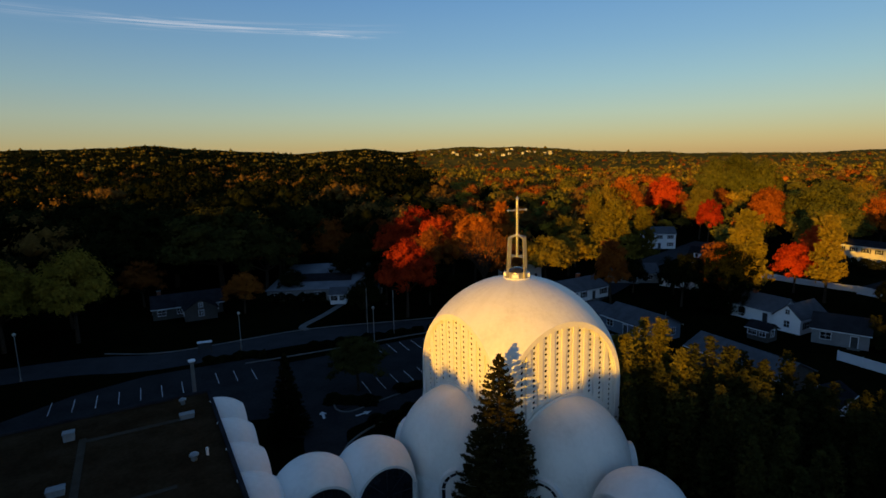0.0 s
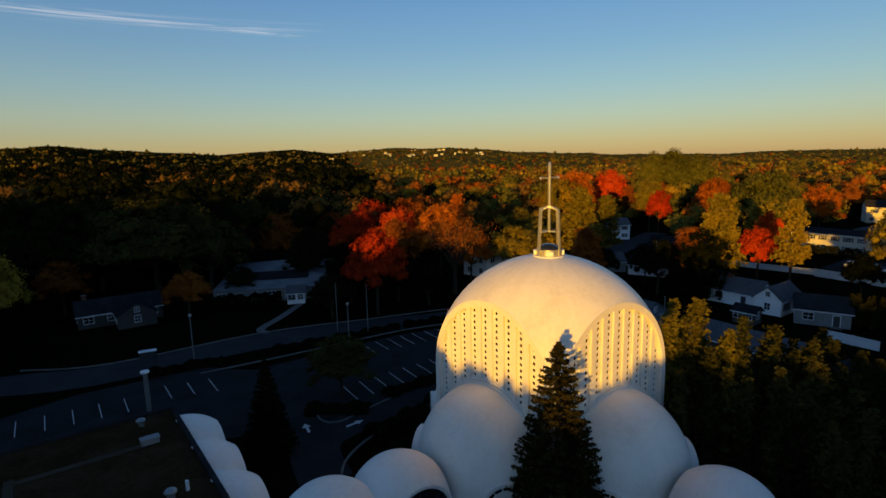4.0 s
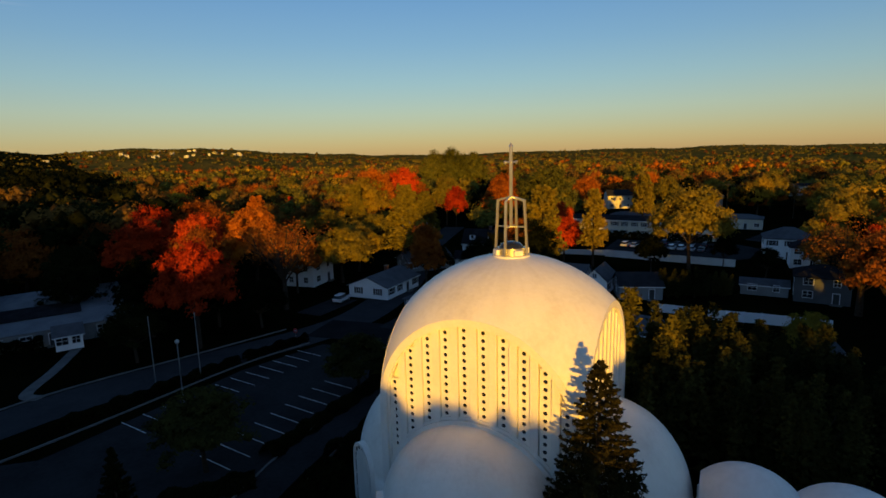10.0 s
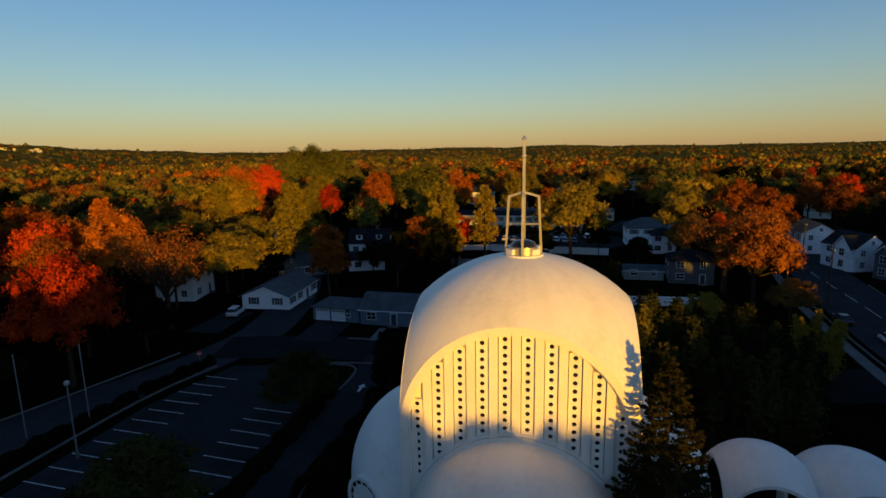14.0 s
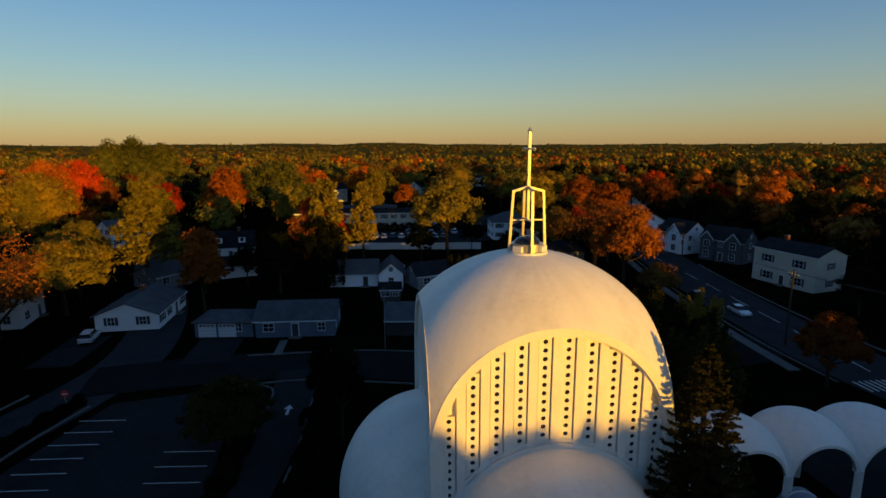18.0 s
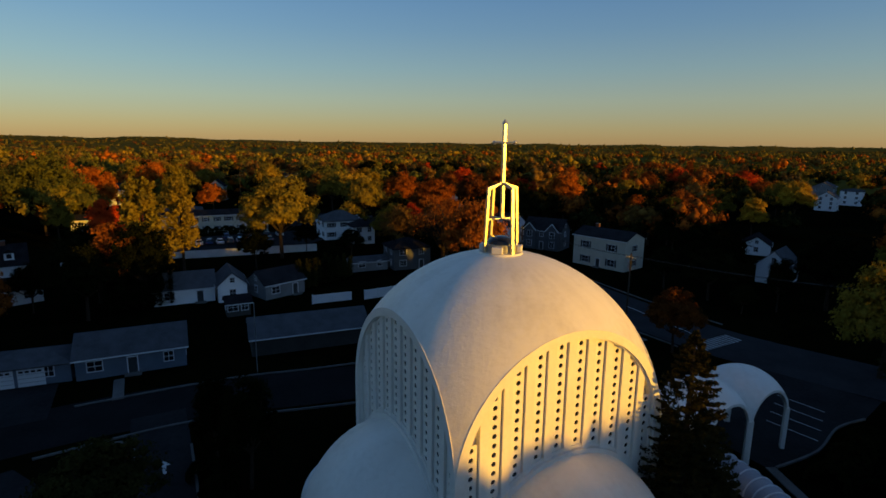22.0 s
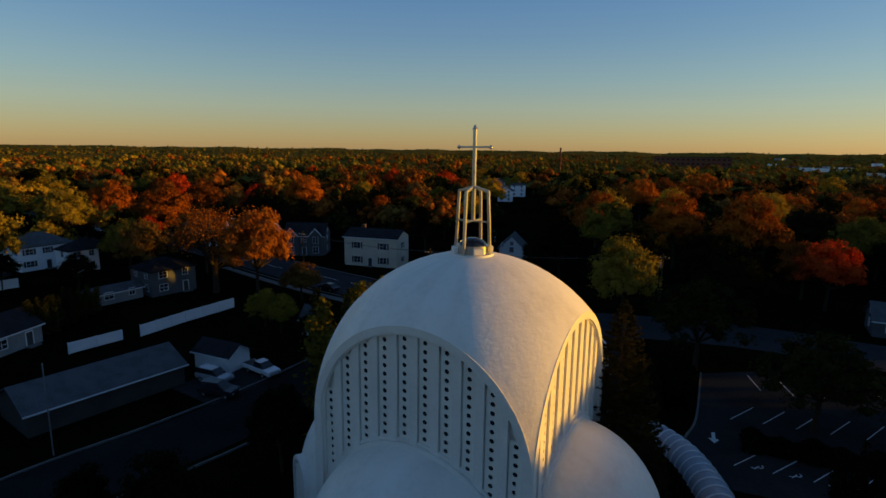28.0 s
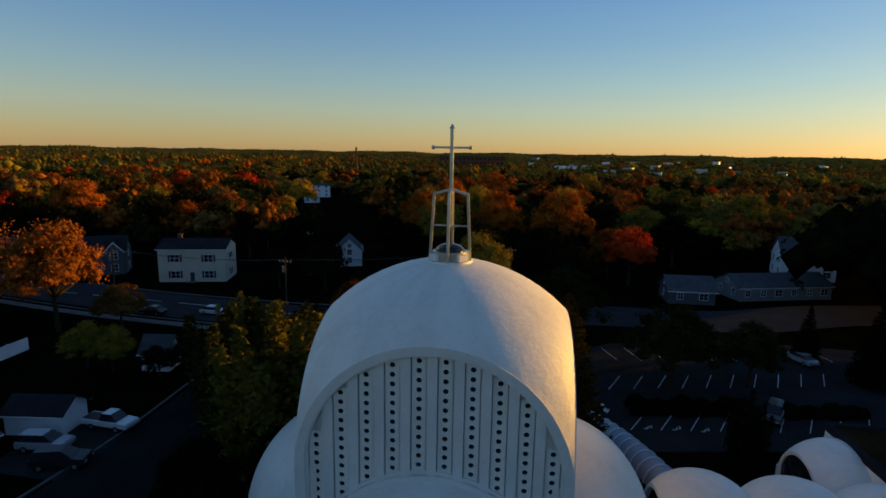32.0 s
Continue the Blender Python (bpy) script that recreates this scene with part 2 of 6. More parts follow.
LEAF["brown"] = leaf_material("leaves_brown", [(0.085, 0.046, 0.013), (0.155, 0.084, 0.020), (0.225, 0.125, 0.028)])
LEAF["far"] = leaf_material("woods_far", [(0.066, 0.060, 0.014), (0.112, 0.094, 0.020), (0.155, 0.120, 0.024), (0.175, 0.100, 0.021)], 0.012, "island", 0.10)


# ---- mesh helpers ----
def finish(bm, name):
    me = bpy.data.meshes.new(name)
    bm.normal_update()
    bm.to_mesh(me)
    bm.free()
    return me


def part(name, bm, mat, parent=None, label="", smooth=False, at=None):
    """Links a bmesh or mesh as one object under a thing or a part."""
    me = bm if isinstance(bm, bpy.types.Mesh) else finish(bm, name)
    if not me.materials:
        me.materials.append(mat)
    if smooth:
        me.polygons.foreach_set("use_smooth", [True] * len(me.polygons))
    ob = new(name, me)
    ob.parent = parent
    if at is not None:
        ob.matrix_local = at
    if label:
        tagged(ob, label)
    return ob


def thing(name, m, label, category, group="", kind=""):
    ob = new(name)
    ob.empty_display_size = 0.5
    ob.matrix_world = m
    return tagged(ob, label, category, group, kind)


def box(bm, x0, y0, z0, x1, y1, z1, bevel=0.0):
    r = bmesh.ops.create_cube(bm, size=1, matrix=Matrix.LocRotScale(((x0 + x1) / 2, (y0 + y1) / 2, (z0 + z1) / 2), None, (abs(x1 - x0), abs(y1 - y0), abs(z1 - z0))))
    if bevel:
        bmesh.ops.bevel(bm, geom=list({e for v in r["verts"] for e in v.link_edges}), offset=bevel, segments=1, affect="EDGES")
    return bm


def boxes(*args, bevel=0.0):
    bm = bmesh.new()
    for a in args:
        box(bm, *a, bevel=bevel)
    return bm


def bar(bm, a, b, r0, r1=None, seg=8):
    """A tapered round bar from a to b."""
    a, b = Vector(a), Vector(b)
    d = b - a
    m = Matrix.Translation((a + b) / 2) @ d.to_track_quat("Z", "Y").to_matrix().to_4x4()
    bmesh.ops.create_cone(bm, cap_ends=True, segments=seg, radius1=r0, radius2=r0 if r1 is None else r1, depth=d.length, matrix=m)


def beam(bm, a, b, w, h):
    """A square bar from a to b."""
    a, b = Vector(a), Vector(b)
    d = b - a
    m = Matrix.Translation((a + b) / 2) @ d.to_track_quat("Z", "Y").to_matrix().to_4x4() @ Matrix.Diagonal((w, h, d.length, 1))
    bmesh.ops.create_cube(bm, size=1, matrix=m)


def quads_mesh(name, verts, faces):
    """A mesh from numpy arrays of vertices and equal-sided faces."""
    me = bpy.data.meshes.new(name)
    nf, k = faces.shape
    me.vertices.add(len(verts))
    me.vertices.foreach_set("co", np.ascontiguousarray(verts, dtype=np.float32).ravel())
    me.loops.add(nf * k)
    me.loops.foreach_set("vertex_index", np.ascontiguousarray(faces, dtype=np.int32).ravel())
    me.polygons.add(nf)
    me.polygons.foreach_set("loop_start", np.arange(0, nf * k, k, dtype=np.int32))
    me.update(calc_edges=True)
    return me


def strip(name, pts, width, z0, z1, mat, label="", kind="structure", parent=None):
    """A raised ribbon along points: top at z1, sides down to z0."""
    P = [Vector((x, y)) for x, y in pts]
    L, R = [], []
    for i, p in enumerate(P):
        d = (P[min(i + 1, len(P) - 1)] - P[max(i - 1, 0)]).normalized()
        s = Vector((-d.y, d.x)) * width / 2
        L.append(p + s), R.append(p - s)
    bm = bmesh.new()
    rows = [[bm.verts.new((*l, z1)), bm.verts.new((*r, z1)), bm.verts.new((*l, z0)), bm.verts.new((*r, z0))] for l, r in zip(L, R)]
    for a, b in zip(rows, rows[1:]):
        bm.faces.new((a[1], b[1], b[0], a[0]))
        bm.faces.new((a[0], b[0], b[2], a[2]))
        bm.faces.new((a[3], b[3], b[1], a[1]))
    for a in (rows[0], rows[-1]):
        bm.faces.new((a[0], a[1], a[3], a[2]))
    ob = part(name, bm, mat, parent)
    if not parent:
        tagged(ob, label, kind=kind)
    return ob


def smooth_path(pts, n=8):
    """A Catmull-Rom line through points."""
    out = []
    for i in range(len(pts) - 1):
        p = [Vector(pts[min(max(i + k, 0), len(pts) - 1)]) for k in (-1, 0, 1, 2)]
        for j in range(n):
            u = j / n
            out.append(tuple(0.5 * (2 * p[1] + (p[2] - p[0]) * u + (2 * p[0] - 5 * p[1] + 4 * p[2] - p[3]) * u * u + (3 * p[1] - p[0] - 3 * p[2] + p[3]) * u ** 3)))
    return out + [tuple(pts[-1])]


def area(name, pts, z, mat, label, kind="structure"):
    """A flat slab with a thin edge."""
    bm = bmesh.new()
    f = bm.faces.new([bm.verts.new((x, y, z)) for x, y in pts])
    if f.normal.z < 0:
        f.normal_flip()
    r = bmesh.ops.extrude_face_region(bm, geom=[f])
    bmesh.ops.translate(bm, verts=[v for v in r["geom"] if isinstance(v, bmesh.types.BMVert)], vec=(0, 0, -0.3))
    bmesh.ops.recalc_face_normals(bm, faces=bm.faces)
    return tagged(part(name, bm, mat), label, kind=kind)


# ---- ground and far country ----
def hill(x, y):
    r = np.hypot(x, y - 50)
    a = np.arctan2(y - 50, x)
    start = np.interp(np.degrees(a), (-95, 58, 74, 140), (1150, 1150, 480, 480))
    far = np.clip((r - start) / 2600, 0, 1)
    far = far * far * (3 - 2 * far)
    ridge = np.interp(np.degrees(a), (-95, -60, -30, 15, 24, 29, 35, 46, 55, 66, 75, 82, 88, 94, 98, 106, 112, 119, 124, 140), (29, 23, 19, 17, 23, 37, 27, 31, 18, 29, 51, 82, 82, 66, 80, 63, 91, 112, 95, 86))
    ridge += 2 * np.sin(a * 37 + 1) + 1.5 * np.sin(a * 71)
    roll = 5 * np.sin(x / 190 + 1) * np.sin(y / 230) * np.clip((r - 300) / 600, 0, 1)
    roll = roll + 2.2 * np.sin(x / 71 + 2) * np.sin(y / 83 + 1) * np.clip((r - 420) / 400, 0, 1)
    return G + far * ridge + roll


def polar(r0, r1, nr, na, a0=0.0, a1=2 * math.pi):
    r = np.geomspace(r0, r1, nr)
    a = np.linspace(a0, a1, na)
    rr, aa = np.meshgrid(r, a, indexing="ij")
    x, y = rr * np.cos(aa), 50 + rr * np.sin(aa)
    i = np.arange(nr * na).reshape(nr, na)
    f = np.stack([i[:-1, :-1], i[1:, :-1], i[1:, 1:], i[:-1, 1:]], -1).reshape(-1, 4)
    return x, y, f


x, y, f = polar(1.0, 4700, 90, 241)
ground = part("ground", quads_mesh("ground", np.stack([x, y, hill(x, y)], -1).reshape(-1, 3), f), M["shaded_grass"], smooth=True)
tagged(ground, "lawn and open ground to the hills, evening shade put into its colour", kind="structure")

# thin streak of cirrus high in the north-west
def cirrus():
    m = bpy.data.materials.new("thin_cirrus")
    m.use_nodes = True
    n, l = m.node_tree.nodes, m.node_tree.links
    n.clear()
    out, mix = n.new("ShaderNodeOutputMaterial"), n.new("ShaderNodeMixShader")
    em, tr = n.new("ShaderNodeEmission"), n.new("ShaderNodeBsdfTransparent")
    em.inputs[0].default_value, em.inputs[1].default_value = (0.80, 0.86, 0.98, 1), 0.75
    tc, mp, no = n.new("ShaderNodeTexCoord"), n.new("ShaderNodeMapping"), n.new("ShaderNodeTexNoise")
    mp.inputs["Scale"].default_value = (2.6, 4.5, 1)
    no.inputs["Scale"].default_value, no.inputs["Detail"].default_value, no.inputs["Distortion"].default_value = 1.3, 7, 1.1
    l.new(tc.outputs["UV"], mp.inputs["Vector"]), l.new(mp.outputs[0], no.inputs["Vector"])
    sep = n.new("ShaderNodeSeparateXYZ")
    l.new(tc.outputs["UV"], sep.inputs[0])

    def calc(op, a, b=None):
        k = n.new("ShaderNodeMath")
        k.operation, k.use_clamp = op, op == "MULTIPLY"
        for i, v in enumerate((a, b)):
            if v is None:
                continue
            if isinstance(v, (int, float)):
                k.inputs[i].default_value = v
            else:
                l.new(v, k.inputs[i])
        return k.outputs[0]
    edge = calc("MULTIPLY", calc("MULTIPLY", sep.outputs[0], calc("SUBTRACT", 1.0, sep.outputs[0])), 4.0)
    edge2 = calc("MULTIPLY", calc("MULTIPLY", sep.outputs[1], calc("SUBTRACT", 1.0, sep.outputs[1])), 4.0)
    wisp = calc("MULTIPLY", calc("SUBTRACT", no.outputs[0], 0.42), 2.6)
    fac = calc("MULTIPLY", calc("MULTIPLY", calc("MULTIPLY", edge, edge2), edge2), wisp)
    l.new(fac, mix.inputs[0]), l.new(tr.outputs[0], mix.inputs[1]), l.new(em.outputs[0], mix.inputs[2]), l.new(mix.outputs[0], out.inputs[0])
    return m


CIRRUS = cirrus()
for az0, el0, az1, el1, tall in ((131.0, 12.3, 93.0, 12.7, 120), (105.5, 12.35, 95.5, 12.05, 60)):
    bm = bmesh.new()
    uv = bm.loops.layers.uv.new("UVMap")
    cols = []
    for i in range(25):
        u = i / 24
        az, el = radians(az0 + (az1 - az0) * u), radians(el0 + (el1 - el0) * u)
        c = Vector((math.cos(az) * 4300, math.sin(az) * 4300, 30 + math.tan(el) * 4300))
        cols.append((u, [bm.verts.new(c + Vector((0, 0, (v - 0.5) * tall))) for v in (0, 0.5, 1)]))
    for (u0, p), (u1, q) in zip(cols, cols[1:]):
        for k in (0, 1):
            f2 = bm.faces.new((p[k], q[k], q[k + 1], p[k + 1]))
            for lp, t in zip(f2.loops, ((u0, k / 2), (u1, k / 2), (u1, k / 2 + 0.5), (u0, k / 2 + 0.5))):
                lp[uv].uv = t
    tagged(part("backdrop_cloud", bm, CIRRUS), "thin white wisps of cirrus cloud", kind="structure")

# ---- the church: a pierced white sail dome with four half-domes ----
CX, CY, AZ = 7.72, 53.43, 29.8        # centre, turn of its square plan
ZC, R, D = 9.5, 10.4, 7.35            # sphere centre and radius, half side of the square
church = thing("church", pose(CX, CY, 0, 0, 0, AZ), "white domed concrete church with pierced faces and lantern cross", "church")


def sail(radius, half, zc, foot, seg=96, rings=40, thick=0.0):
    """A half sphere cut by four upright planes, with corner legs down to the foot."""
    bm = bmesh.new()
    bmesh.ops.create_uvsphere(bm, u_segments=seg, v_segments=rings, radius=radius)
    for co, no in (((0, 0, 0), (0, 0, -1)), ((half, 0, 0), (1, 0, 0)), ((-half, 0, 0), (-1, 0, 0)), ((0, half, 0), (0, 1, 0)), ((0, -half, 0), (0, -1, 0))):
        bmesh.ops.bisect_plane(bm, geom=bm.verts[:] + bm.edges[:] + bm.faces[:], plane_co=co, plane_no=no, clear_outer=True)
    if thick:
        bmesh.ops.recalc_face_normals(bm, faces=bm.faces)
        bmesh.ops.solidify(bm, geom=bm.faces[:], thickness=thick)
    bmesh.ops.translate(bm, verts=bm.verts, vec=(0, 0, zc))
    return bm


def arch_ring(r0, r1, d0, d1, zc, foot, n=48):
    """An arch on the +x side: ring between two radii and two depths, with straight legs down to the foot."""
    bm = bmesh.new()
    path = [(1, 0, foot)] + [(math.cos(t), math.sin(t), zc) for t in np.linspace(0, math.pi, n)] + [(-1, 0, foot)]
    rows = []
    for c, s, z in path:
        rows.append([bm.verts.new((d, r * c, z + r * s)) for d, r in ((d0, r0), (d1, r0), (d1, r1), (d0, r1))])
    for a, b in zip(rows, rows[1:]):
        for k in range(4):
            bm.faces.new((a[k], a[(k + 1) % 4], b[(k + 1) % 4], b[k]))
    bm.faces.new(rows[0]), bm.faces.new(rows[-1][::-1])
    bmesh.ops.recalc_face_normals(bm, faces=bm.faces)
    return bm


part("dome", sail(R, D, ZC, G), M["stucco"], church, "smooth white painted dome shell", smooth=True)

COLS = [0.69, 2.08, 3.47, 4.86, 6.25]
TOPS = [15.98, 15.67, 15.03, 13.95, 11.40]
LOWS = [10.20, 9.90, 9.28, 8.20, 6.70]
PITCH, HOLE, FIN = 0.525, 0.150, 7.16


def pierced(u, top, low):
    """A slab strip 0.74 wide with a column of round holes and the dark recess behind."""
    bm = bmesh.new()
    w, x0, x1 = 0.37, 7.02, 6.96
    n = int(round((top - low) / PITCH)) + 1
    ring = 12
    for k in range(n):
        z = top - k * PITCH
        h = PITCH / 2
        sq = []
        for j in range(ring):
            a = 2 * math.pi * (j + 0.5) / ring
            c, s = math.cos(a), math.sin(a)
            q = 1 / max(abs(c) / w, abs(s) / h)
            sq.append(((x0, u + c * q, z + s * q), (x0, u + c * HOLE, z + s * HOLE), (x1, u + c * HOLE, z + s * HOLE)))
        V = [[bm.verts.new(p) for p in t] for t in sq]
        for j in range(ring):
            a, b = V[j], V[(j + 1) % ring]
            bm.faces.new((a[0], b[0], b[1], a[1]))
            bm.faces.new((a[1], b[1], b[2], a[2]))
        for sy in (-1, 1):
            for sz in (-1, 1):
                c = bm.verts.new((x0, u + sy * w, z + sz * h))
                near = sorted(range(ring), key=lambda j: (Vector(sq[j][0]) - c.co).length)[:2]
                bm.faces.new((c, V[near[0]][0], V[near[1]][0]))
    cap = top + PITCH / 2
    roof_z = ZC + math.sqrt(6.95 ** 2 - min(abs(u) + w, 6.9) ** 2)
    for z0, z1 in ((cap, max(roof_z, cap + 0.05)), (low - PITCH / 2 - 4.0, top - (n - 1) * PITCH - PITCH / 2)):
        bm.faces.new([bm.verts.new(p) for p in ((x0, u - w, z0), (x0, u + w, z0), (x0, u + w, z1), (x0, u - w, z1))])
    bmesh.ops.recalc_face_normals(bm, faces=bm.faces)
    for f2 in bm.faces:
        if f2.normal.x < -0.5:
            f2.normal_flip()
    return bm, [top - k * PITCH for k in range(n)]


disc = bmesh.new()
bmesh.ops.create_circle(disc, cap_ends=True, segments=12, radius=HOLE + 0.01, matrix=Matrix.Rotation(math.pi / 2, 4, "Y"))
disc = finish(disc, "round_pane")
disc.materials.append(M["glass"])

STRIPS, FINS = {}, {}
for side in range(4):
    turn = pose(0, 0, 0, 0, 0, 90 * side)
    wall = part("lunette_wall", boxes((6.3, -7.0, G, 6.78, 7.0, ZC + 0.05)), M["stucco"], church, at=turn)
    bm = bmesh.new()
    c = bm.verts.new((6.78, 0, ZC))
    arc = [bm.verts.new((6.78, 7.1 * math.cos(t), ZC + 7.1 * math.sin(t))) for t in np.linspace(0, math.pi, 40)]
    for a, b in zip(arc, arc[1:]):
        bm.faces.new((c, a, b))
    part("backing", bm, M["stucco"], wall)
    part("arch_rim", arch_ring(6.88, 7.372, 6.80, 7.362, ZC, 3.0), M["trim_white"], church, "raised white arch rim", at=turn)
    part("arch_lip", arch_ring(6.80, 6.885, 6.80, 7.22, ZC, 3.0), M["trim_white"], church, at=turn)
    for k, u in enumerate(COLS):
        for sgn in (-1, 1):
            if (k, sgn) not in STRIPS:
                bm, zs = pierced(u * sgn, TOPS[k], LOWS[k])
                me = finish(bm, "pierced_strip")
                me.materials.append(M["stucco"])
                STRIPS[k, sgn] = (me, zs)
            me, zs = STRIPS[k, sgn]
            s = part("pierced_strip", me, None, wall)
            if side in (1, 2):
                for z in zs:
                    part("round_pane", disc, None, s, at=Matrix.Translation((6.965, u * sgn, z)))
    if side in (0, 3):
        bm = bmesh.new()
        for k, u in enumerate(COLS):
            for z in STRIPS[k, 1][1]:
                for sgn in (-1, 1):
                    bmesh.ops.create_circle(bm, cap_ends=True, segments=10, radius=HOLE + 0.01, matrix=Matrix.Translation((6.965, u * sgn, z)) @ Matrix.Rotation(math.pi / 2, 4, "Y"))
        tagged(part("round_pane", bm, M["glass"], wall), kind="stuff")
    for k in range(11):
        u = -6.945 + 1.389 * k
        if k not in FINS:
            bm = bmesh.new()
            ua, ub = max(u - 0.285, -6.9), min(u + 0.285, 6.9)
            za = ZC + math.sqrt(max(0.01, 6.9 ** 2 - ua ** 2))
            zb = ZC + math.sqrt(max(0.01, 6.9 ** 2 - ub ** 2))
            low = 2.6
            pts = [(6.80, ua, low), (FIN, ua + 0.02, low), (FIN, ub - 0.02, low), (6.80, ub, low)]
            hi = [(6.80, ua, za), (FIN, ua + 0.02, za), (FIN, ub - 0.02, zb), (6.80, ub, zb)]
            A, B = [bm.verts.new(p) for p in pts], [bm.verts.new(p) for p in hi]
            for j in range(4):
                bm.faces.new((A[j], A[(j + 1) % 4], B[(j + 1) % 4], B[j]))
            bm.faces.new(A[::-1]), bm.faces.new(B)
            bmesh.ops.recalc_face_normals(bm, faces=bm.faces)
            FINS[k] = finish(bm, "fin")
            FINS[k].materials.append(M["trim_white"])
        part("fin", FINS[k], None, wall)
    # half-dome below the face
    bm = bmesh.new()
    ra, za = 6.80, 2.68
    bmesh.ops.create_uvsphere(bm, u_segments=80, v_segments=40, radius=ra)
    bmesh.ops.scale(bm, verts=bm.verts, vec=(0.93, 1, 1))
    bmesh.ops.translate(bm, verts=bm.verts, vec=(6.95, 0, za))
    for co, no in (((7.0, 0, 0), (-1, 0, 0)), ((0, 0, za), (0, 0, -1))):
        bmesh.ops.bisect_plane(bm, geom=bm.verts[:] + bm.edges[:] + bm.faces[:], plane_co=co, plane_no=no, clear_outer=True)
    low = [e for e in bm.edges if e.is_boundary and all(abs(v.co.z - za) < 1e-4 for v in e.verts)]
    r = bmesh.ops.extrude_edge_only(bm, edges=low)
    for v in r["geom"]:
        if isinstance(v, bmesh.types.BMVert):
            v.co.z = G
    bmesh.ops.recalc_face_normals(bm, faces=bm.faces)
    apse = part("apse", bm, M["stucco"], church, "white half-dome under the pierced face", smooth=True, at=turn)
    part("arch_moulding", arch_ring(6.74, 7.04, 7.0, 7.30, za, G, 60), M["trim_white"], apse)
    part("arch_moulding", arch_ring(7.08, 7.26, 7.0, 7.12, za, G, 60), M["trim_white"], apse)
# arched windows low on both flanks of the half-domes
for side, a in [(k, q) for k in range(4) for q in (-57, 57)]:
    m = pose(0, 0, 0, 0, 0, 90 * side) @ pose(6.95, 0, 0, 0, 0, a) @ pose(-0.42, 0, 0)
    zw = 2.8
    win = part("apse_window", arch_ring(1.68, 1.95, 6.0, 7.22, zw, G, 32), M["trim_white"], church, "white arched window surround", at=m)
    part("pane", arch_ring(1.34, 1.70, 6.2, 7.10, zw, G, 32), M["glass"], win, "dark ring of glass")
    bm = bmesh.new()
    for t in np.linspace(0, math.pi, 8):
        beam(bm, (7.12, 1.34 * math.cos(t), zw + 1.34 * math.sin(t)), (7.12, 1.70 * math.cos(t), zw + 1.70 * math.sin(t)), 0.07, 0.07)
    for sy in (-1, 1):
        for zz in (0.2, 1.5):
            beam(bm, (7.12, sy * 1.34, zz), (7.12, sy * 1.70, zz), 0.07, 0.07)
    part("mullion", bm, M["trim_white"], win)
    bm = bmesh.new()
    bm.faces.new([bm.verts.new((7.16, 1.36 * math.cos(t), zw + 1.36 * math.sin(t))) for t in np.linspace(0, math.pi, 28)] + [bm.verts.new((7.16, -1.36, G)), bm.verts.new((7.16, 1.36, G))])
    r = bmesh.ops.extrude_face_region(bm, geom=bm.faces[:])
    bmesh.ops.translate(bm, verts=[v for v in r["geom"] if isinstance(v, bmesh.types.BMVert)], vec=(-1.0, 0, 0))
    bmesh.ops.recalc_face_normals(bm, faces=bm.faces)
    part("infill", bm, M["stucco"], win, "white arched infill")

# lantern and cross on the crown
ZT = 19.85
lantern = part("lantern", bmesh.new(), M["bronze"], church)
bm = bmesh.new()
bmesh.ops.create_cone(bm, cap_ends=True, segments=48, radius1=1.42, radius2=1.38, depth=0.18, matrix=Matrix.Translation((0, 0, ZT - 0.02)))
part("base_ring", bm, M["trim_white"], lantern, "white flat base ring")
bm = bmesh.new()
bmesh.ops.create_cone(bm, cap_ends=True, segments=48, radius1=1.10, radius2=1.10, depth=0.52, matrix=Matrix.Translation((0, 0, ZT + 0.33)))
bmesh.ops.bevel(bm, geom=[e for e in bm.edges if e.calc_face_angle(0) > 1], offset=0.04, segments=2, affect="EDGES")
part("drum", bm, M["bronze"], lantern)
bm = bmesh.new()
bmesh.ops.create_uvsphere(bm, u_segments=32, v_segments=16, radius=0.92)
bmesh.ops.scale(bm, verts=bm.verts, vec=(1, 1, 0.55))
bmesh.ops.translate(bm, verts=bm.verts, vec=(0, 0, ZT + 0.56))
part("skylight_bubble", bm, M["glass"], lantern, "dark domed skylight", smooth=True)
VENT = finish(boxes((1.08, -0.34, ZT + 0.10, 1.34, 0.34, ZT + 0.50), bevel=0.02), "vent_plate")
VENT.materials.append(M["trim_white"])
ZL = 24.15
for k in range(4):
    bm = bmesh.new()
    a = radians(90 * k)
    c, s = math.cos(a), math.sin(a)
    m = Matrix.Rotation(a, 4, "Z")
    lo, hi = Vector((1.26, 0, ZT - 0.08)), Vector((1.03, 0, ZL - 0.18))
    for p, q, w in ((lo, hi, 0.165), (hi + Vector((0.05, 0, -0.05)), Vector((0, 0, ZL + 0.08)), 0.15)):
        beam(bm, m @ p, m @ q, w, w)
    part("lantern_leg", bm, M["bronze"], lantern, "pale metal splayed leg")
    bm = bmesh.new()
    beam(bm, (0.05 * c, 0.05 * s, ZT + 2.15), (1.13 * c, 1.13 * s, ZT + 2.15), 0.09, 0.09)
    part("lantern_tie", bm, M["bronze"], lantern)
    part("vent_plate", VENT, None, lantern, at=pose(0, 0, 0, 0, 0, 90 * k + 45))
cross = part("cross", boxes((-0.105, -0.105, ZT + 2.09, 0.105, 0.105, 27.85), bevel=0.02), M["bronze"], church, "pale metal cross on a tall square mast")
bm = boxes((-1.10, -0.06, 26.65, 1.10, 0.06, 26.78), bevel=0.02)
part("cross_arm", bm, M["bronze"], cross)
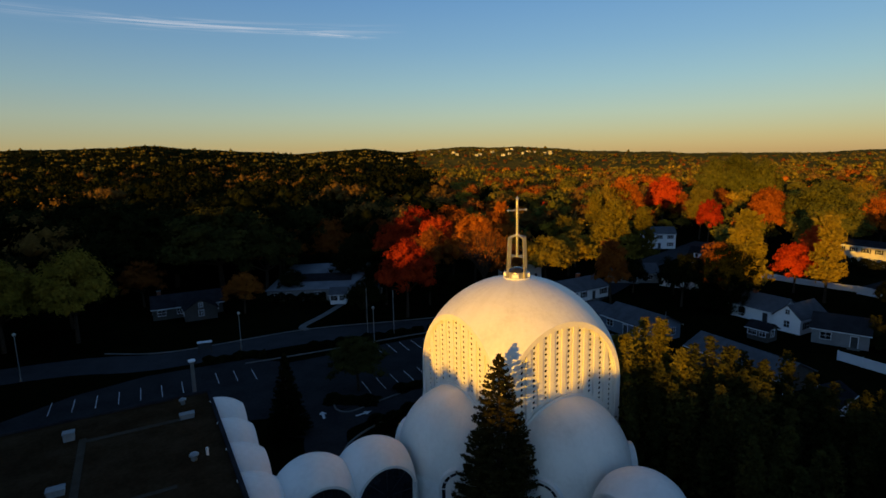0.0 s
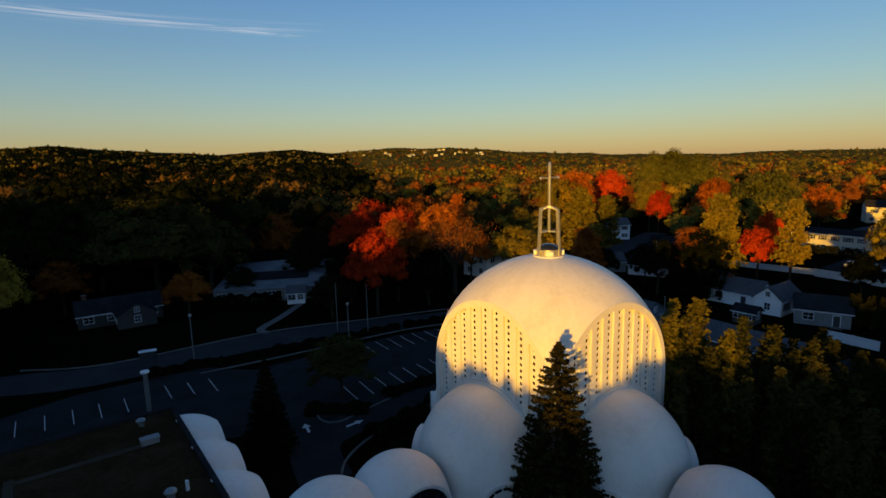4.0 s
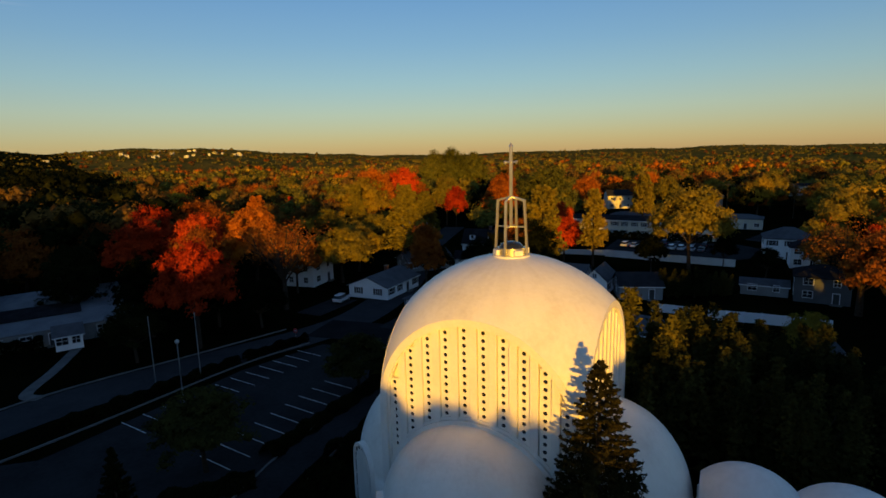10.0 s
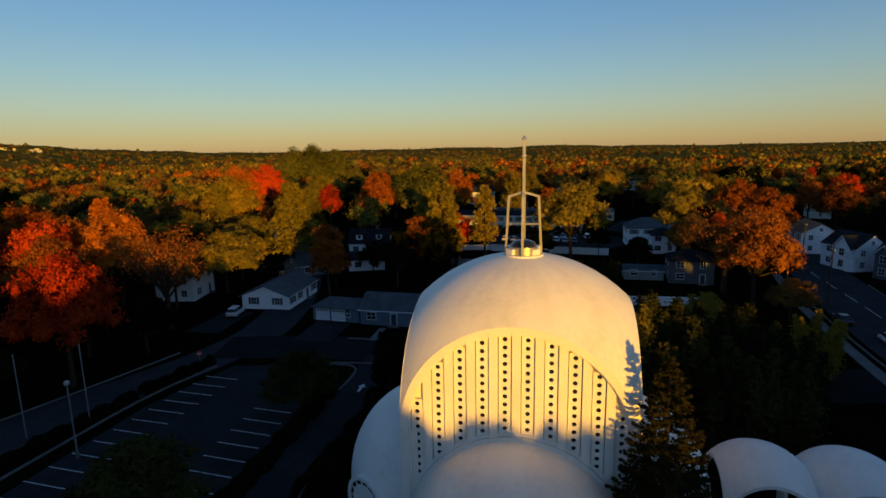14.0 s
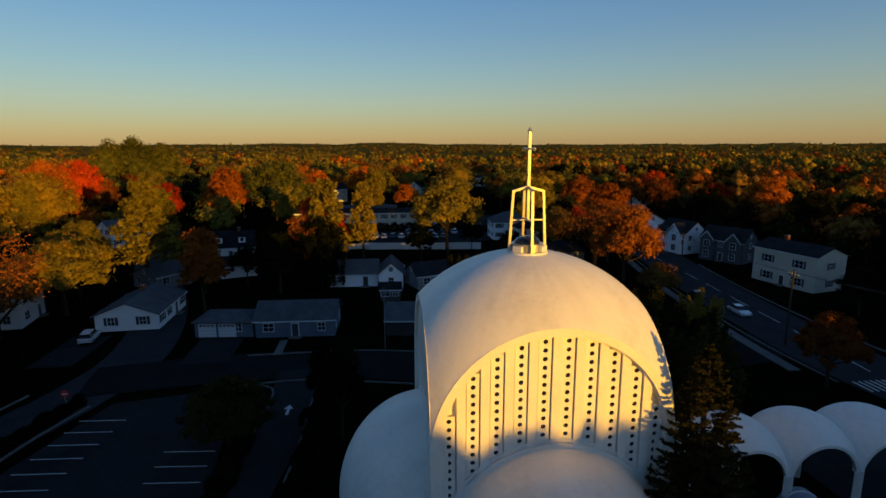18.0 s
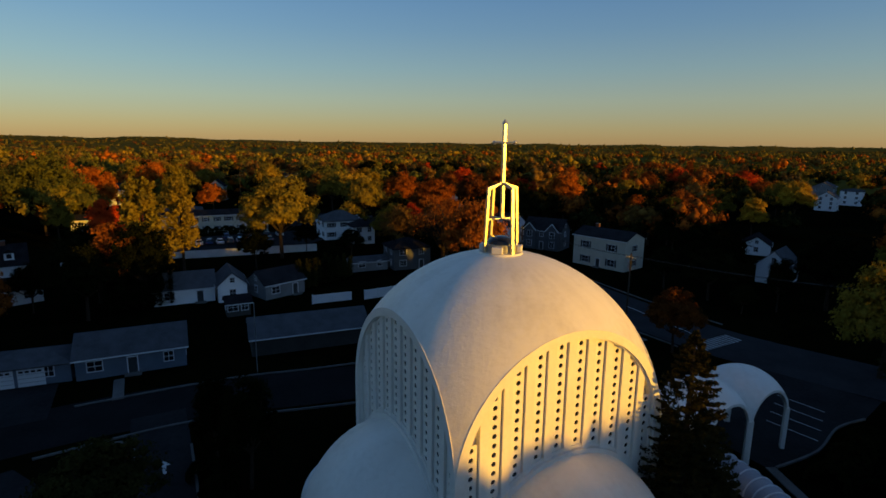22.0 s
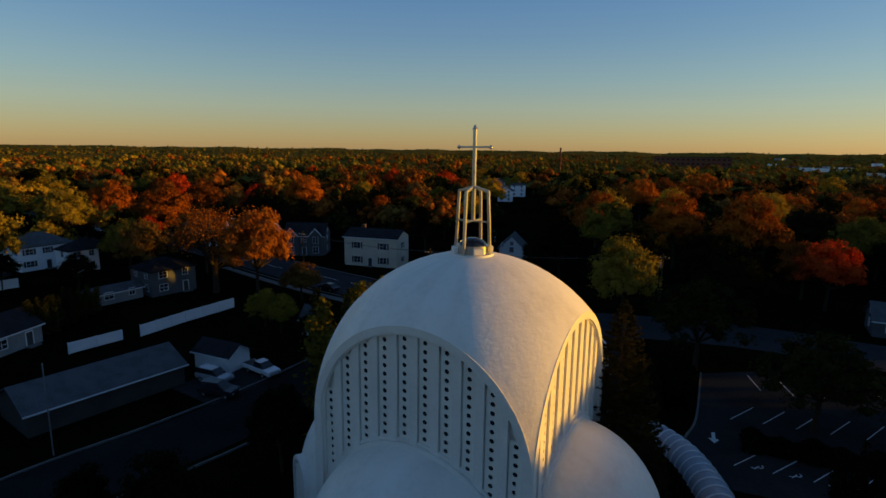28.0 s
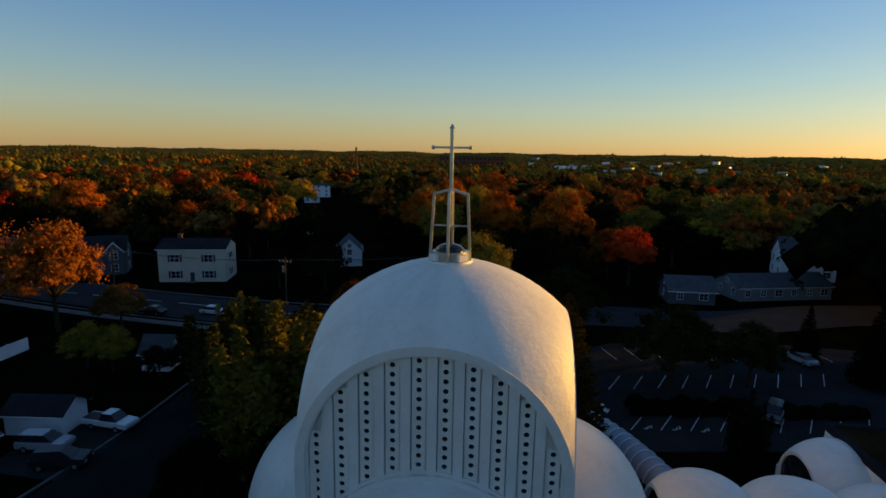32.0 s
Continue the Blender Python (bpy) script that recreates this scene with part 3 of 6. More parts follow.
for sx in (-1, 1):
    bm = bmesh.new()
    bmesh.ops.create_icosphere(bm, subdivisions=2, radius=0.13, matrix=Matrix.Translation((1.12 * sx, 0, 26.71)))
    part("arm_finial", bm, M["bronze"], cross, smooth=True)
bm = bmesh.new()
bmesh.ops.create_cone(bm, cap_ends=True, segments=12, radius1=0.19, radius2=0.03, depth=0.28, matrix=Matrix.Translation((0, 0, 27.97)))
part("top_finial", bm, M["bronze"], cross)


# ---- low vaulted shells ----
def shell(along, side, group, label, glazed=()):
    """A small sail vault on four legs. along, side: place on the church's own axes."""
    ob = thing("vault_shell", pose(CX, CY, 0, 0, 0, AZ) @ pose(along[0], along[1], 0), label, "vault", group)
    part("vault", SHELL, None, ob, smooth=True)
    for k in range(4):
        part("arch_edge", EDGE, None, ob, at=pose(0, 0, 0, 0, 0, 90 * k))
        part("leg", LEG, None, ob, at=pose(0, 0, 0, 0, 0, 90 * k + 45))
        if k in glazed:
            g = part("arch_window", PANE, None, ob, at=pose(0, 0, 0, 0, 0, 90 * k))
            part("mullion", MULL, None, g)
    return ob


HS, RS, ZS = 2.85, 4.04, 2.55
SHELL = finish(sail(RS, HS, ZS, G, 64, 32), "vault")
SHELL.materials.append(M["stucco_shell"])
EDGE = finish(arch_ring(2.62, 2.86, HS - 0.2, HS + 0.03, ZS, 1.6, 32), "arch_edge")
EDGE.materials.append(M["trim_white"])
LEG = bmesh.new()
beam(LEG, (3.90, 0, G), (3.90, 0, ZS + 0.6), 0.34, 0.5)
LEG = finish(LEG, "leg")
LEG.materials.append(M["trim_white"])
PANE = bmesh.new()
c = PANE.verts.new((HS - 0.1, 0, ZS))
arc = [PANE.verts.new((HS - 0.1, 2.63 * math.cos(t), ZS + 2.63 * math.sin(t))) for t in np.linspace(0, math.pi, 28)]
for a, b in zip(arc, arc[1:]):
    PANE.faces.new((c, a, b))
PANE.faces.new([PANE.verts.new(p) for p in ((HS - 0.1, -2.63, G), (HS - 0.1, 2.63, G), (HS - 0.1, 2.63, ZS), (HS - 0.1, -2.63, ZS))])
PANE = finish(PANE, "arch_window")
PANE.materials.append(M["glass"])
MULL = bmesh.new()
for t in np.linspace(0, math.pi, 5):
    beam(MULL, (HS - 0.06, 0.5 * math.cos(t), ZS + 0.5 * math.sin(t)), (HS - 0.06, 2.6 * math.cos(t), ZS + 2.6 * math.sin(t)), 0.04, 0.05)
for yy in (-1.3, 0, 1.3):
    beam(MULL, (HS - 0.06, yy, G), (HS - 0.06, yy, ZS), 0.04, 0.05)
MULL = finish(MULL, "mullion")
MULL.materials.append(M["dark_metal"])
for k in range(3):
    shell((0, -16.45 - 5.7 * k), 0, "open porch vaults", "white concrete sail vault on four legs over the porch")
for k in range(2):
    shell((-16.45 - 5.7 * k, 0), 0, "glazed link vaults", "white concrete sail vault with arched glazing", glazed=(1, 3))
for k in range(-1, 4):
    shell((-27.85, 5.7 * k), 0, "hall edge vaults", "white concrete vault along the flat-roofed hall", glazed=(0, 1, 3) if k in (-1, 3) else (0,))

# flat-roofed hall
hall = thing("church_hall", pose(CX, CY, 0, 0, 0, AZ) @ pose(-28.0, 3.0, 0), "flat gravel-roofed parish hall with dark parapet", "building")
part("wall", boxes((-30, -11.6, G, 0, 17.0, 6.3)), M["stucco"], hall)
part("roof", boxes((-29.8, -11.4, 6.3, -0.2, 16.8, 6.55)), M["gravel_roof"], hall, "dark gravel roof")
for a in ((-30.1, -11.7, 6.2, -29.75, 17.1, 6.78), (-0.3, -11.7, 6.2, 0.05, 17.1, 6.78), (-29.75, 16.75, 6.2, -0.3, 17.1, 6.78), (-29.75, -11.7, 6.2, -0.3, -11.35, 6.78)):
    part("parapet", boxes(a), M["roof_dark"], hall)
part("walk_path", boxes((-11.4, 10.9, 6.55, -3.4, 11.5, 6.6)), M["roof_strip"], hall, "brown-grey roof walkway strip")
part("walk_path", boxes((-12.0, -11.2, 6.55, -11.4, 11.9, 6.6)), M["roof_strip"], hall, "brown-grey roof walkway strip")
part("walk_path", boxes((-8.0, -1.5, 6.55, -4.6, -1.0, 6.6)), M["roof_strip"], hall, "brown-grey roof walkway strip")


def roof_vent(x, y, r=0.38):
    ob = thing("roof_vent", hall.matrix_world @ pose(x, y, 6.55), "pale mushroom vent on the gravel roof", "roof vent", "roof vents")
    bm = bmesh.new()
    bar(bm, (0, 0, 0), (0, 0, 0.45), r * 0.6, seg=12)
    part("collar", bm, M["steel"], ob)
    bm = bmesh.new()
    bmesh.ops.create_uvsphere(bm, u_segments=16, v_segments=8, radius=r)
    bmesh.ops.scale(bm, verts=bm.verts, vec=(1, 1, 0.55))
    bmesh.ops.translate(bm, verts=bm.verts, vec=(0, 0, 0.5))
    part("cap", bm, M["steel"], ob, smooth=True)


def roof_unit(x, y, w, d, h):
    ob = thing("roof_unit", hall.matrix_world @ pose(x, y, 6.55), "pale metal ventilation box on the gravel roof", "ventilation unit", "roof units")
    part("casing", boxes((-w / 2, -d / 2, 0, w / 2, d / 2, h), bevel=0.04), M["siding_grey"], ob)
    part("lid", boxes((-w / 2 - 0.05, -d / 2 - 0.05, h, w / 2 + 0.05, d / 2 + 0.05, h + 0.08)), M["siding_grey"], ob)


roof_vent(-2.9, 15.0)
roof_vent(-3.0, 2.3, 0.42)
roof_unit(-2.8, 11.3, 1.3, 0.7, 0.45)
roof_unit(-12.8, 12.4, 0.9, 0.8, 0.75)
roof_unit(-12.9, 2.6, 1.2, 0.8, 0.5)
ob = thing("vent_pipe", hall.matrix_world @ pose(-1.9, 2.6, 6.55), "short white roof pipe", "pipe")
bm = bmesh.new()
bar(bm, (0, 0, 0), (0, 0, 0.7), 0.12)
part("pipe", bm, M["vinyl"], ob)
ob = thing("flue_stack", pose(-31.0, 62.5, G), "pale round flue with a flat cap beside the hall", "flue")
bm = bmesh.new()
bar(bm, (0, 0, 0), (0, 0, 9.0), 0.24, 0.22, 16)
part("shaft", bm, M["concrete"], ob, smooth=False)
bm = bmesh.new()
bar(bm, (0, 0, 9.0), (0, 0, 9.18), 0.42, 0.42, 20)
part("cap", bm, M["vinyl"], ob)

# ---- covered walkway: ribbed white barrel canopy ----
canopy = thing("covered_walkway", pose(0, 0, 0), "ribbed white barrel canopy curving to the porch vaults", "canopy")
line = smooth_path([(-4.0, 39.6, 0), (0.3, 35.9, 0), (5.0, 33.2, 0), (10.0, 32.9, 0), (15.4, 34.6, 0)], 6)
for i, (a, b) in enumerate(zip(line, line[1:])):
    a, b = Vector(a), Vector(b)
    bm = bmesh.new()
    rows = []
    for p, q in ((a, b), (b, a)):
        d = (b - a).normalized()
        s = Vector((-d.y, d.x, 0))
        rows.append([bm.verts.new(p + s * 1.35 * math.cos(t) + Vector((0, 0, 0.8 + 1.35 * math.sin(t)))) for t in np.linspace(0, math.pi, 13)])
    for j in range(12):
        bm.faces.new((rows[0][j], rows[1][j], rows[1][j + 1], rows[0][j + 1]))
    part("canopy_panel", bm, M["fabric"], canopy)
    bm = bmesh.new()
    ring = [a + s * 1.40 * math.cos(t) + Vector((0, 0, 0.8 + 1.40 * math.sin(t))) for t in np.linspace(0, math.pi, 13)]
    for p, q in zip(ring, ring[1:]):
        beam(bm, p, q, 0.09, 0.09)
    part("rib", bm, M["vinyl"], canopy)
    for sg in (-1, 1):
        bm = bmesh.new()
        foot = a + s * 1.38 * sg
        bar(bm, (foot.x, foot.y, G), (foot.x, foot.y, 0.82), 0.05, seg=6)
        part("post", bm, M["dark_metal"], canopy)

# ---- roads, lots and kerbs ----
Z1, Z2 = G + 0.03, G + 0.05
north_road = strip("road_north", smooth_path([(-190, 30), (-110, 62), (-66, 83), (-48, 86.5), (-27, 97.6), (-8, 102.5), (9, 105.5), (22, 112), (40, 130), (62, 160), (100, 200)], 5), 8.0, G - 0.2, Z1, M["street"], "grey residential street in shade")
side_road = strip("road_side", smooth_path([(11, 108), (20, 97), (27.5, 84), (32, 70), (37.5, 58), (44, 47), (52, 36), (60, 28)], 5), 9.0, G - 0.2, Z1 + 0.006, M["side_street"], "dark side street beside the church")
main_road = strip("road_main", smooth_path([(260, 105), (180, 70), (120, 48), (88, 37), (64, 27), (47, 17), (25, -6), (2, -20), (-16, -40), (-60, -70), (-150, -110)], 6), 12.0, G - 0.2, Z1 + 0.012, M["street"], "two-lane main street running past the church")
area("parking_lot_north", [(-23, 86), (-4, 96.5), (8.5, 99.8), (14, 93.5), (9, 84), (0, 77), (-9, 70.5), (-16, 66), (-27, 72), (-33, 81)], Z2, M["asphalt"], "dark asphalt parking lot with white stall lines")
area("parking_lot_west", [(-60, 62), (-54, 73), (-47, 80), (-33, 87), (-24, 84), (-20, 73), (-23, 65), (-31, 63.5)], Z2 - 0.008, M["asphalt"], "dark asphalt parking lot west of the hall")
area("parking_lot_south", [(8.0, 28.2), (10.4, 22.7), (17.4, 11.6), (14, 4), (-6, -12), (-24, -20), (-36, -8), (-20, 14), (-8, 24), (2, 32)], Z2, M["asphalt"], "dark asphalt parking lot by the covered walkway")
area("parking_lot_forecourt", [(17, 28.6), (20, 22.5), (24.3, 17.8), (26.3, 13.6), (30.5, 8.6), (41, 19.6), (36.5, 25.5), (30, 30), (24, 32.5)], Z2, M["asphalt"], "dark asphalt forecourt between the porch and the street")
drive = strip("driveway", smooth_path([(-13, 55), (-14.5, 62), (-9.5, 67.3), (0, 74.2), (9, 78), (17, 82.4), (24, 86.5)], 6), 5.0, G - 0.2, Z2 + 0.008, M["asphalt"], "narrow one-way asphalt drive round the church")
strip("driveway_island_side", smooth_path([(-18, 60), (-17.5, 66), (-24, 72), (-27, 80)], 6), 7.0, G - 0.2, Z2 + 0.004, M["asphalt"], "asphalt drive joining the lots")


def kerb(pts, label="pale concrete kerb", w=0.22):
    return strip("kerb", smooth_path(pts, 5), w, G - 0.1, G + 0.17, M["concrete"], label)


kerb([(-11.6, 54), (-11.4, 58), (-9.0, 62.2), (-4.3, 67.0), (2, 71.6), (10, 75.6), (18.5, 80.4)])
kerb([(-15.4, 69.5), (-14.6, 67.2), (-13.1, 66.3), (-11.4, 67.2), (-6, 72), (2, 77.5), (9.5, 81.0), (16.5, 84.5), (18.5, 87), (17, 90)])
kerb([(-33, 84.5), (-22, 89.5), (-4, 98.4), (7, 101.5)])
kerb([(15.5, 93), (22, 83.5), (24.5, 76), (28, 65), (33, 55), (40, 45)])
kerb([(25, 96), (32.5, 83), (36.5, 72), (42, 60), (50, 47)])
kerb([(17.4, 11.6), (10.4, 22.7), (8.6, 26.9), (8.3, 27.6)])
kerb([(17.2, 27.9), (20, 22.5), (24.3, 17.8), (26.3, 13.6)])
strip("pavement_bed", [(17.2, 28.4), (8.4, 27.9)], 0.9, G - 0.1, G + 0.10, M["concrete"], "narrow concrete path along the covered walkway")
kerb([(-60, 90.5), (-48, 91), (-28, 102), (-8, 107), (6, 110.5)])
kerb([(110, 38), (88, 30), (68, 21), (56, 14)])
kerb([(110, 52), (86, 44), (60, 33), (46, 25)])
strip("pavement", smooth_path([(110, 54), (86, 46), (60, 35), (48, 29)], 5), 1.6, G - 0.1, G + 0.10, M["concrete"], "pale concrete pavement along the main street")
strip("pavement_walk", smooth_path([(-26.8, 102), (-28.5, 104.5), (-26, 112), (-23.6, 121)], 6), 1.5, G - 0.1, G + 0.06, M["concrete"], "curved concrete path to a porch")
strip("pavement_house", [(26.8, 92.5), (31.8, 95.5)], 1.1, G - 0.1, G + 0.05, M["concrete"], "concrete path to a house door")
strip("driveway_house", [(20.8, 99.6), (29.6, 104.8)], 6.2, G - 0.1, G + 0.055, M["asphalt"], "asphalt driveway to a double garage")
strip("driveway_white_house", [(12, 117), (22, 123)], 5.5, G - 0.1, G + 0.052, M["asphalt"], "asphalt driveway with a parked car")
strip("driveway_sheds", [(40, 62.5), (47, 66.0)], 9.0, G - 0.1, G + 0.052, M["asphalt"], "asphalt yard in front of a shed")

line_bm = boxes((-0.045, -2.35, 0, 0.045, 2.35, 0.008))
LINE = finish(line_bm, "stall_line")
LINE.materials.append(M["paint"])


def marks(lot, x0, y0, dx, dy, n, turn, skip=()):
    for i in range(n):
        if i not in skip:
            part("stall_line", LINE, None, lot, at=pose(x0 + dx * i, y0 + dy * i, Z2 + 0.004, 0, 0, turn))


lot_n = bpy.data.objects["parking_lot_north"]
lot_w = bpy.data.objects["parking_lot_west"]
lot_s = bpy.data.objects["parking_lot_south"]
marks(lot_n, -17.6, 86.6, 2.10, 0.97, 12, 26)
marks(lot_n, -11.5, 74.2, 2.04, 1.25, 9, 25)
marks(lot_w, -54.3, 68.9, 2.53, 1.09, 7, 29)
marks(lot_w, -35.3, 78.7, 2.63, 0.68, 3, 29)
for i in range(10):
    part("stall_line", LINE, None, lot_s, at=pose(3.2 - 2.43 * i, 25.4 - 1.8 * i, Z2 + 0.004, 0, 0, 0))
    part("stall_line", LINE, None, lot_s, at=pose(8.6 - 2.28 * i, 17.4 - 1.95 * i, Z2 + 0.004, 0, 0, 4))
    part("stall_line", LINE, None, lot_s, at=pose(12.5 - 2.6 * i, 8.4 - 2.05 * i, Z2 + 0.004, 0, 0, 48))


ring = arch_ring(0.26, 0.36, 0.0, 0.008, 0, 0, 24)
ring.transform(Matrix.Rotation(-math.pi / 2, 4, "Y"))
box(ring, -0.05, 0.0, 0.0, 0.05, 0.75, 0.008)
box(ring, -0.05, 0.70, 0.0, 0.30, 0.80, 0.008)
ACCESS = finish(ring, "stall_symbol")
ACCESS.materials.append(M["paint"])
for x, y in ((2.0, 25.9), (-0.4, 24.3), (-2.8, 22.8)):
    part("stall_symbol", ACCESS, None, lot_s, at=pose(x, y, Z2 + 0.006, 0, 0, 0))


def arrow(x, y, turn, lot):
    bm = bmesh.new()
    out = [(-0.16, -1.1), (0.16, -1.1), (0.16, 0.2), (0.5, 0.2), (0, 1.1), (-0.5, 0.2), (-0.16, 0.2)]
    f2 = bm.faces.new([bm.verts.new((px, py, 0)) for px, py in out])
    r = bmesh.ops.extrude_face_region(bm, geom=[f2])
    bmesh.ops.translate(bm, verts=[v for v in r["geom"] if isinstance(v, bmesh.types.BMVert)], vec=(0, 0, 0.008))
    bmesh.ops.recalc_face_normals(bm, faces=bm.faces)
    part("lane_arrow", bm, M["paint"], lot, at=pose(x, y, Z2 + 0.014, 0, 0, turn))


arrow(-16.0, 65.6, 20, drive)
arrow(-10.7, 65.8, -55, drive)
arrow(14.9, 81.0, -60, drive)
arrow(7.0, 24.9, 36, lot_s)
lot_f = bpy.data.objects["parking_lot_forecourt"]
marks(lot_f, 29.6, 18.15, -1.95, 1.5, 4, -54)
bm = boxes(*[(-0.14, -1.35, 0, 0.14, 1.35, 0.008)])
ZEBRA = finish(bm, "crossing_bar")
ZEBRA.materials.append(M["paint"])
for i in range(12):
    part("crossing_bar", ZEBRA, None, main_road, at=pose(45.7 + 0.40 * i, 22.6 - 0.66 * i, Z1 + 0.016, 0, 0, -60))
CLINE = finish(boxes((-0.07, -3, 0, 0.07, 3, 0.008)), "centre_line")
CLINE.materials.append(M["paint"])
for i in range(9):
    part("centre_line", CLINE, None, main_road, at=pose(54 + 8.6 * i, 21.6 + 3.55 * i + 0.02 * i * i, Z1 + 0.016, 0, 0, -67))


# ---- houses ----
FRAMES = {}


def window_meshes(w, h):
    key = (round(w, 2), round(h, 2))
    if key not in FRAMES:
        t = 0.09
        fr = bmesh.new()
        xs, zs = (-w / 2 - t, -w / 2, -0.03, 0.03, w / 2, w / 2 + t), (-h / 2 - t, -h / 2, -0.03, 0.03, h / 2, h / 2 + t)
        gv = {(i, k): fr.verts.new((xs[i], -0.05, zs[k])) for i in range(6) for k in range(6)}
        for i in range(5):
            for k in range(5):
                if not (i in (1, 3) and k in (1, 3)):
                    fr.faces.new((gv[i, k], gv[i + 1, k], gv[i + 1, k + 1], gv[i, k + 1]))
        r = bmesh.ops.extrude_face_region(fr, geom=fr.faces[:])
        bmesh.ops.translate(fr, verts=[v for v in r["geom"] if isinstance(v, bmesh.types.BMVert)], vec=(0, 0.07, 0))
        bmesh.ops.recalc_face_normals(fr, faces=fr.faces)
        fr = finish(fr, "window")
        fr.materials.append(M["vinyl"])
        pn = finish(boxes((-w / 2, -0.015, -h / 2, w / 2, 0.0, h / 2)), "pane")
        pn.materials.append(M["glass"])
        sh = finish(boxes((-0.2, -0.05, -h / 2 - 0.05, 0.2, 0.0, h / 2 + 0.05)), "shutter")
        sh.materials.append(M["shutter"])
        FRAMES[key] = (fr, pn, sh)
    return FRAMES[key]


def add_window(parent, m, w=1.0, h=1.25, shutters=False):
    fr, pn, sh = window_meshes(w, h)
    ob = part("window", fr, None, parent, at=m)
    part("pane", pn, None, ob)
    if shutters:
        for s in (-1, 1):
            part("shutter", sh, None, ob, at=Matrix.Translation((s * (w / 2 + 0.33), 0, 0)))
    return ob


def house(x, y, turn, w, d, eave, rise, wall, roof, label, storeys=1, hip=False, shutters=False, chimney=None, door=True, dormers=0, garage=0, base=G, group="", win=None, gables=()):
    """A house whose ridge runs along its own x; the front is -y. (x, y): the plan's middle."""
    ob = thing("house", pose(x, y, base, 0, 0, turn), label, "house", group)
    hw, hd = w / 2, d / 2
    bm = boxes((-hw, -hd, -0.3, hw, hd, eave))
    if not hip:
        v = [bm.verts.new(p) for p in ((-hw, -hd, eave), (-hw, hd, eave), (-hw, 0, eave + rise), (hw, -hd, eave), (hw, hd, eave), (hw, 0, eave + rise))]
        bm.faces.new((v[0], v[2], v[1])), bm.faces.new((v[3], v[4], v[5]))
    part("wall", bm, M[wall], ob)
    o, th = 0.35, 0.16
    bm = bmesh.new()
    sl = rise / hd
    if hip:
        k = min(hd, hw) * 0.95
        lo = [bm.verts.new(p) for p in ((-hw - o, -hd - o, eave - o * sl), (hw + o, -hd - o, eave - o * sl), (hw + o, hd + o, eave - o * sl), (-hw - o, hd + o, eave - o * sl))]
        hi = [bm.verts.new(p) for p in ((-hw + k, 0, eave + rise + th), (hw - k, 0, eave + rise + th))]
        up = [bm.verts.new((q.co.x, q.co.y, q.co.z + th)) for q in lo]
        for a in ((up[0], up[1], hi[1], hi[0]), (up[1], up[2], hi[1]), (up[2], up[3], hi[0], hi[1]), (up[3], up[0], hi[0])):
            bm.faces.new(a)
        for i in range(4):
            bm.faces.new((lo[i], lo[(i + 1) % 4], up[(i + 1) % 4], up[i]))
        bm.faces.new(lo[::-1])
        part("roof", bm, M[roof], ob)
    else:
        for s in (-1, 1):
            bm = bmesh.new()
            q = [(-hw - o, s * (hd + o), eave - o * sl), (hw + o, s * (hd + o), eave - o * sl), (hw + o, 0, eave + rise), (-hw - o, 0, eave + rise)]
            A = [bm.verts.new(p) for p in q]
            B = [bm.verts.new((p[0], p[1], p[2] + th)) for p in q]
            bm.faces.new(A), bm.faces.new(B[::-1])
            for i in range(4):
                bm.faces.new((A[i], A[(i + 1) % 4], B[(i + 1) % 4], B[i]))
            bmesh.ops.recalc_face_normals(bm, faces=bm.faces)
            part("roof", bm, M[roof], ob)
            bm = bmesh.new()
            beam(bm, (-hw - o, s * (hd + o + 0.02), eave - o * sl + 0.06), (hw + o, s * (hd + o + 0.02), eave - o * sl + 0.06), 0.06, 0.16)
            part("fascia", bm, M["vinyl"], ob)
    step = eave / storeys
    nw = max(2, int(w / 3.2)) if win is None else win
    nd = max(1, int(d / 3.6)) if win is None else min(1, win)
    for st in range(storeys):
        z = step * st + (1.55 if storeys == 1 else 1.55)
        for i in range(nw):
            px = -hw + w * (i + 0.5) / nw
            for s, rz in ((-1, 0), (1, 180)):
                if s == -1 and st == 0 and ((garage and px < -hw + 3.1 * garage) or (door and win is None and i == nw // 2)):
                    continue
                add_window(ob, pose(px, s * (hd + 0.01), z, 0, 0, rz), (1.0 if i % 3 else 1.5) if win is None else 1.7, 1.2 if win is None else 1.45, shutters)
        for i in range(nd):
            py = -hd + d * (i + 0.5) / nd
            for s, rz in ((1, 90), (-1, -90)):
                add_window(ob, pose(s * (hw + 0.01), py, z, 0, 0, rz), 0.95, 1.2, shutters and d > 6)
    if not hip and rise > 1.8 and win != 0:
        for s, rz in ((1, 90), (-1, -90)):
            add_window(ob, pose(s * (hw + 0.01), 0, eave + rise * 0.4, 0, 0, rz), 0.7, 0.8)
    if door:
        px = -hw + w * (nw // 2 + 0.5) / nw if win is None else 0.0
        dr = part("door", boxes((px - 0.48, -hd - 0.05, 0, px + 0.48, -hd + 0.02, 2.05), bevel=0.01), M["shutter"], ob)
        part("door_frame", boxes((px - 0.6, -hd - 0.07, 0, px - 0.48, -hd + 0.02, 2.17), (px + 0.48, -hd - 0.07, 0, px + 0.6, -hd + 0.02, 2.17), (px - 0.48, -hd - 0.07, 2.05, px + 0.48, -hd + 0.02, 2.17)), M["vinyl"], dr)
        part("step", boxes((px - 0.9, -hd - 1.0, -0.2, px + 0.9, -hd - 0.08, 0.18)), M["concrete"], ob)
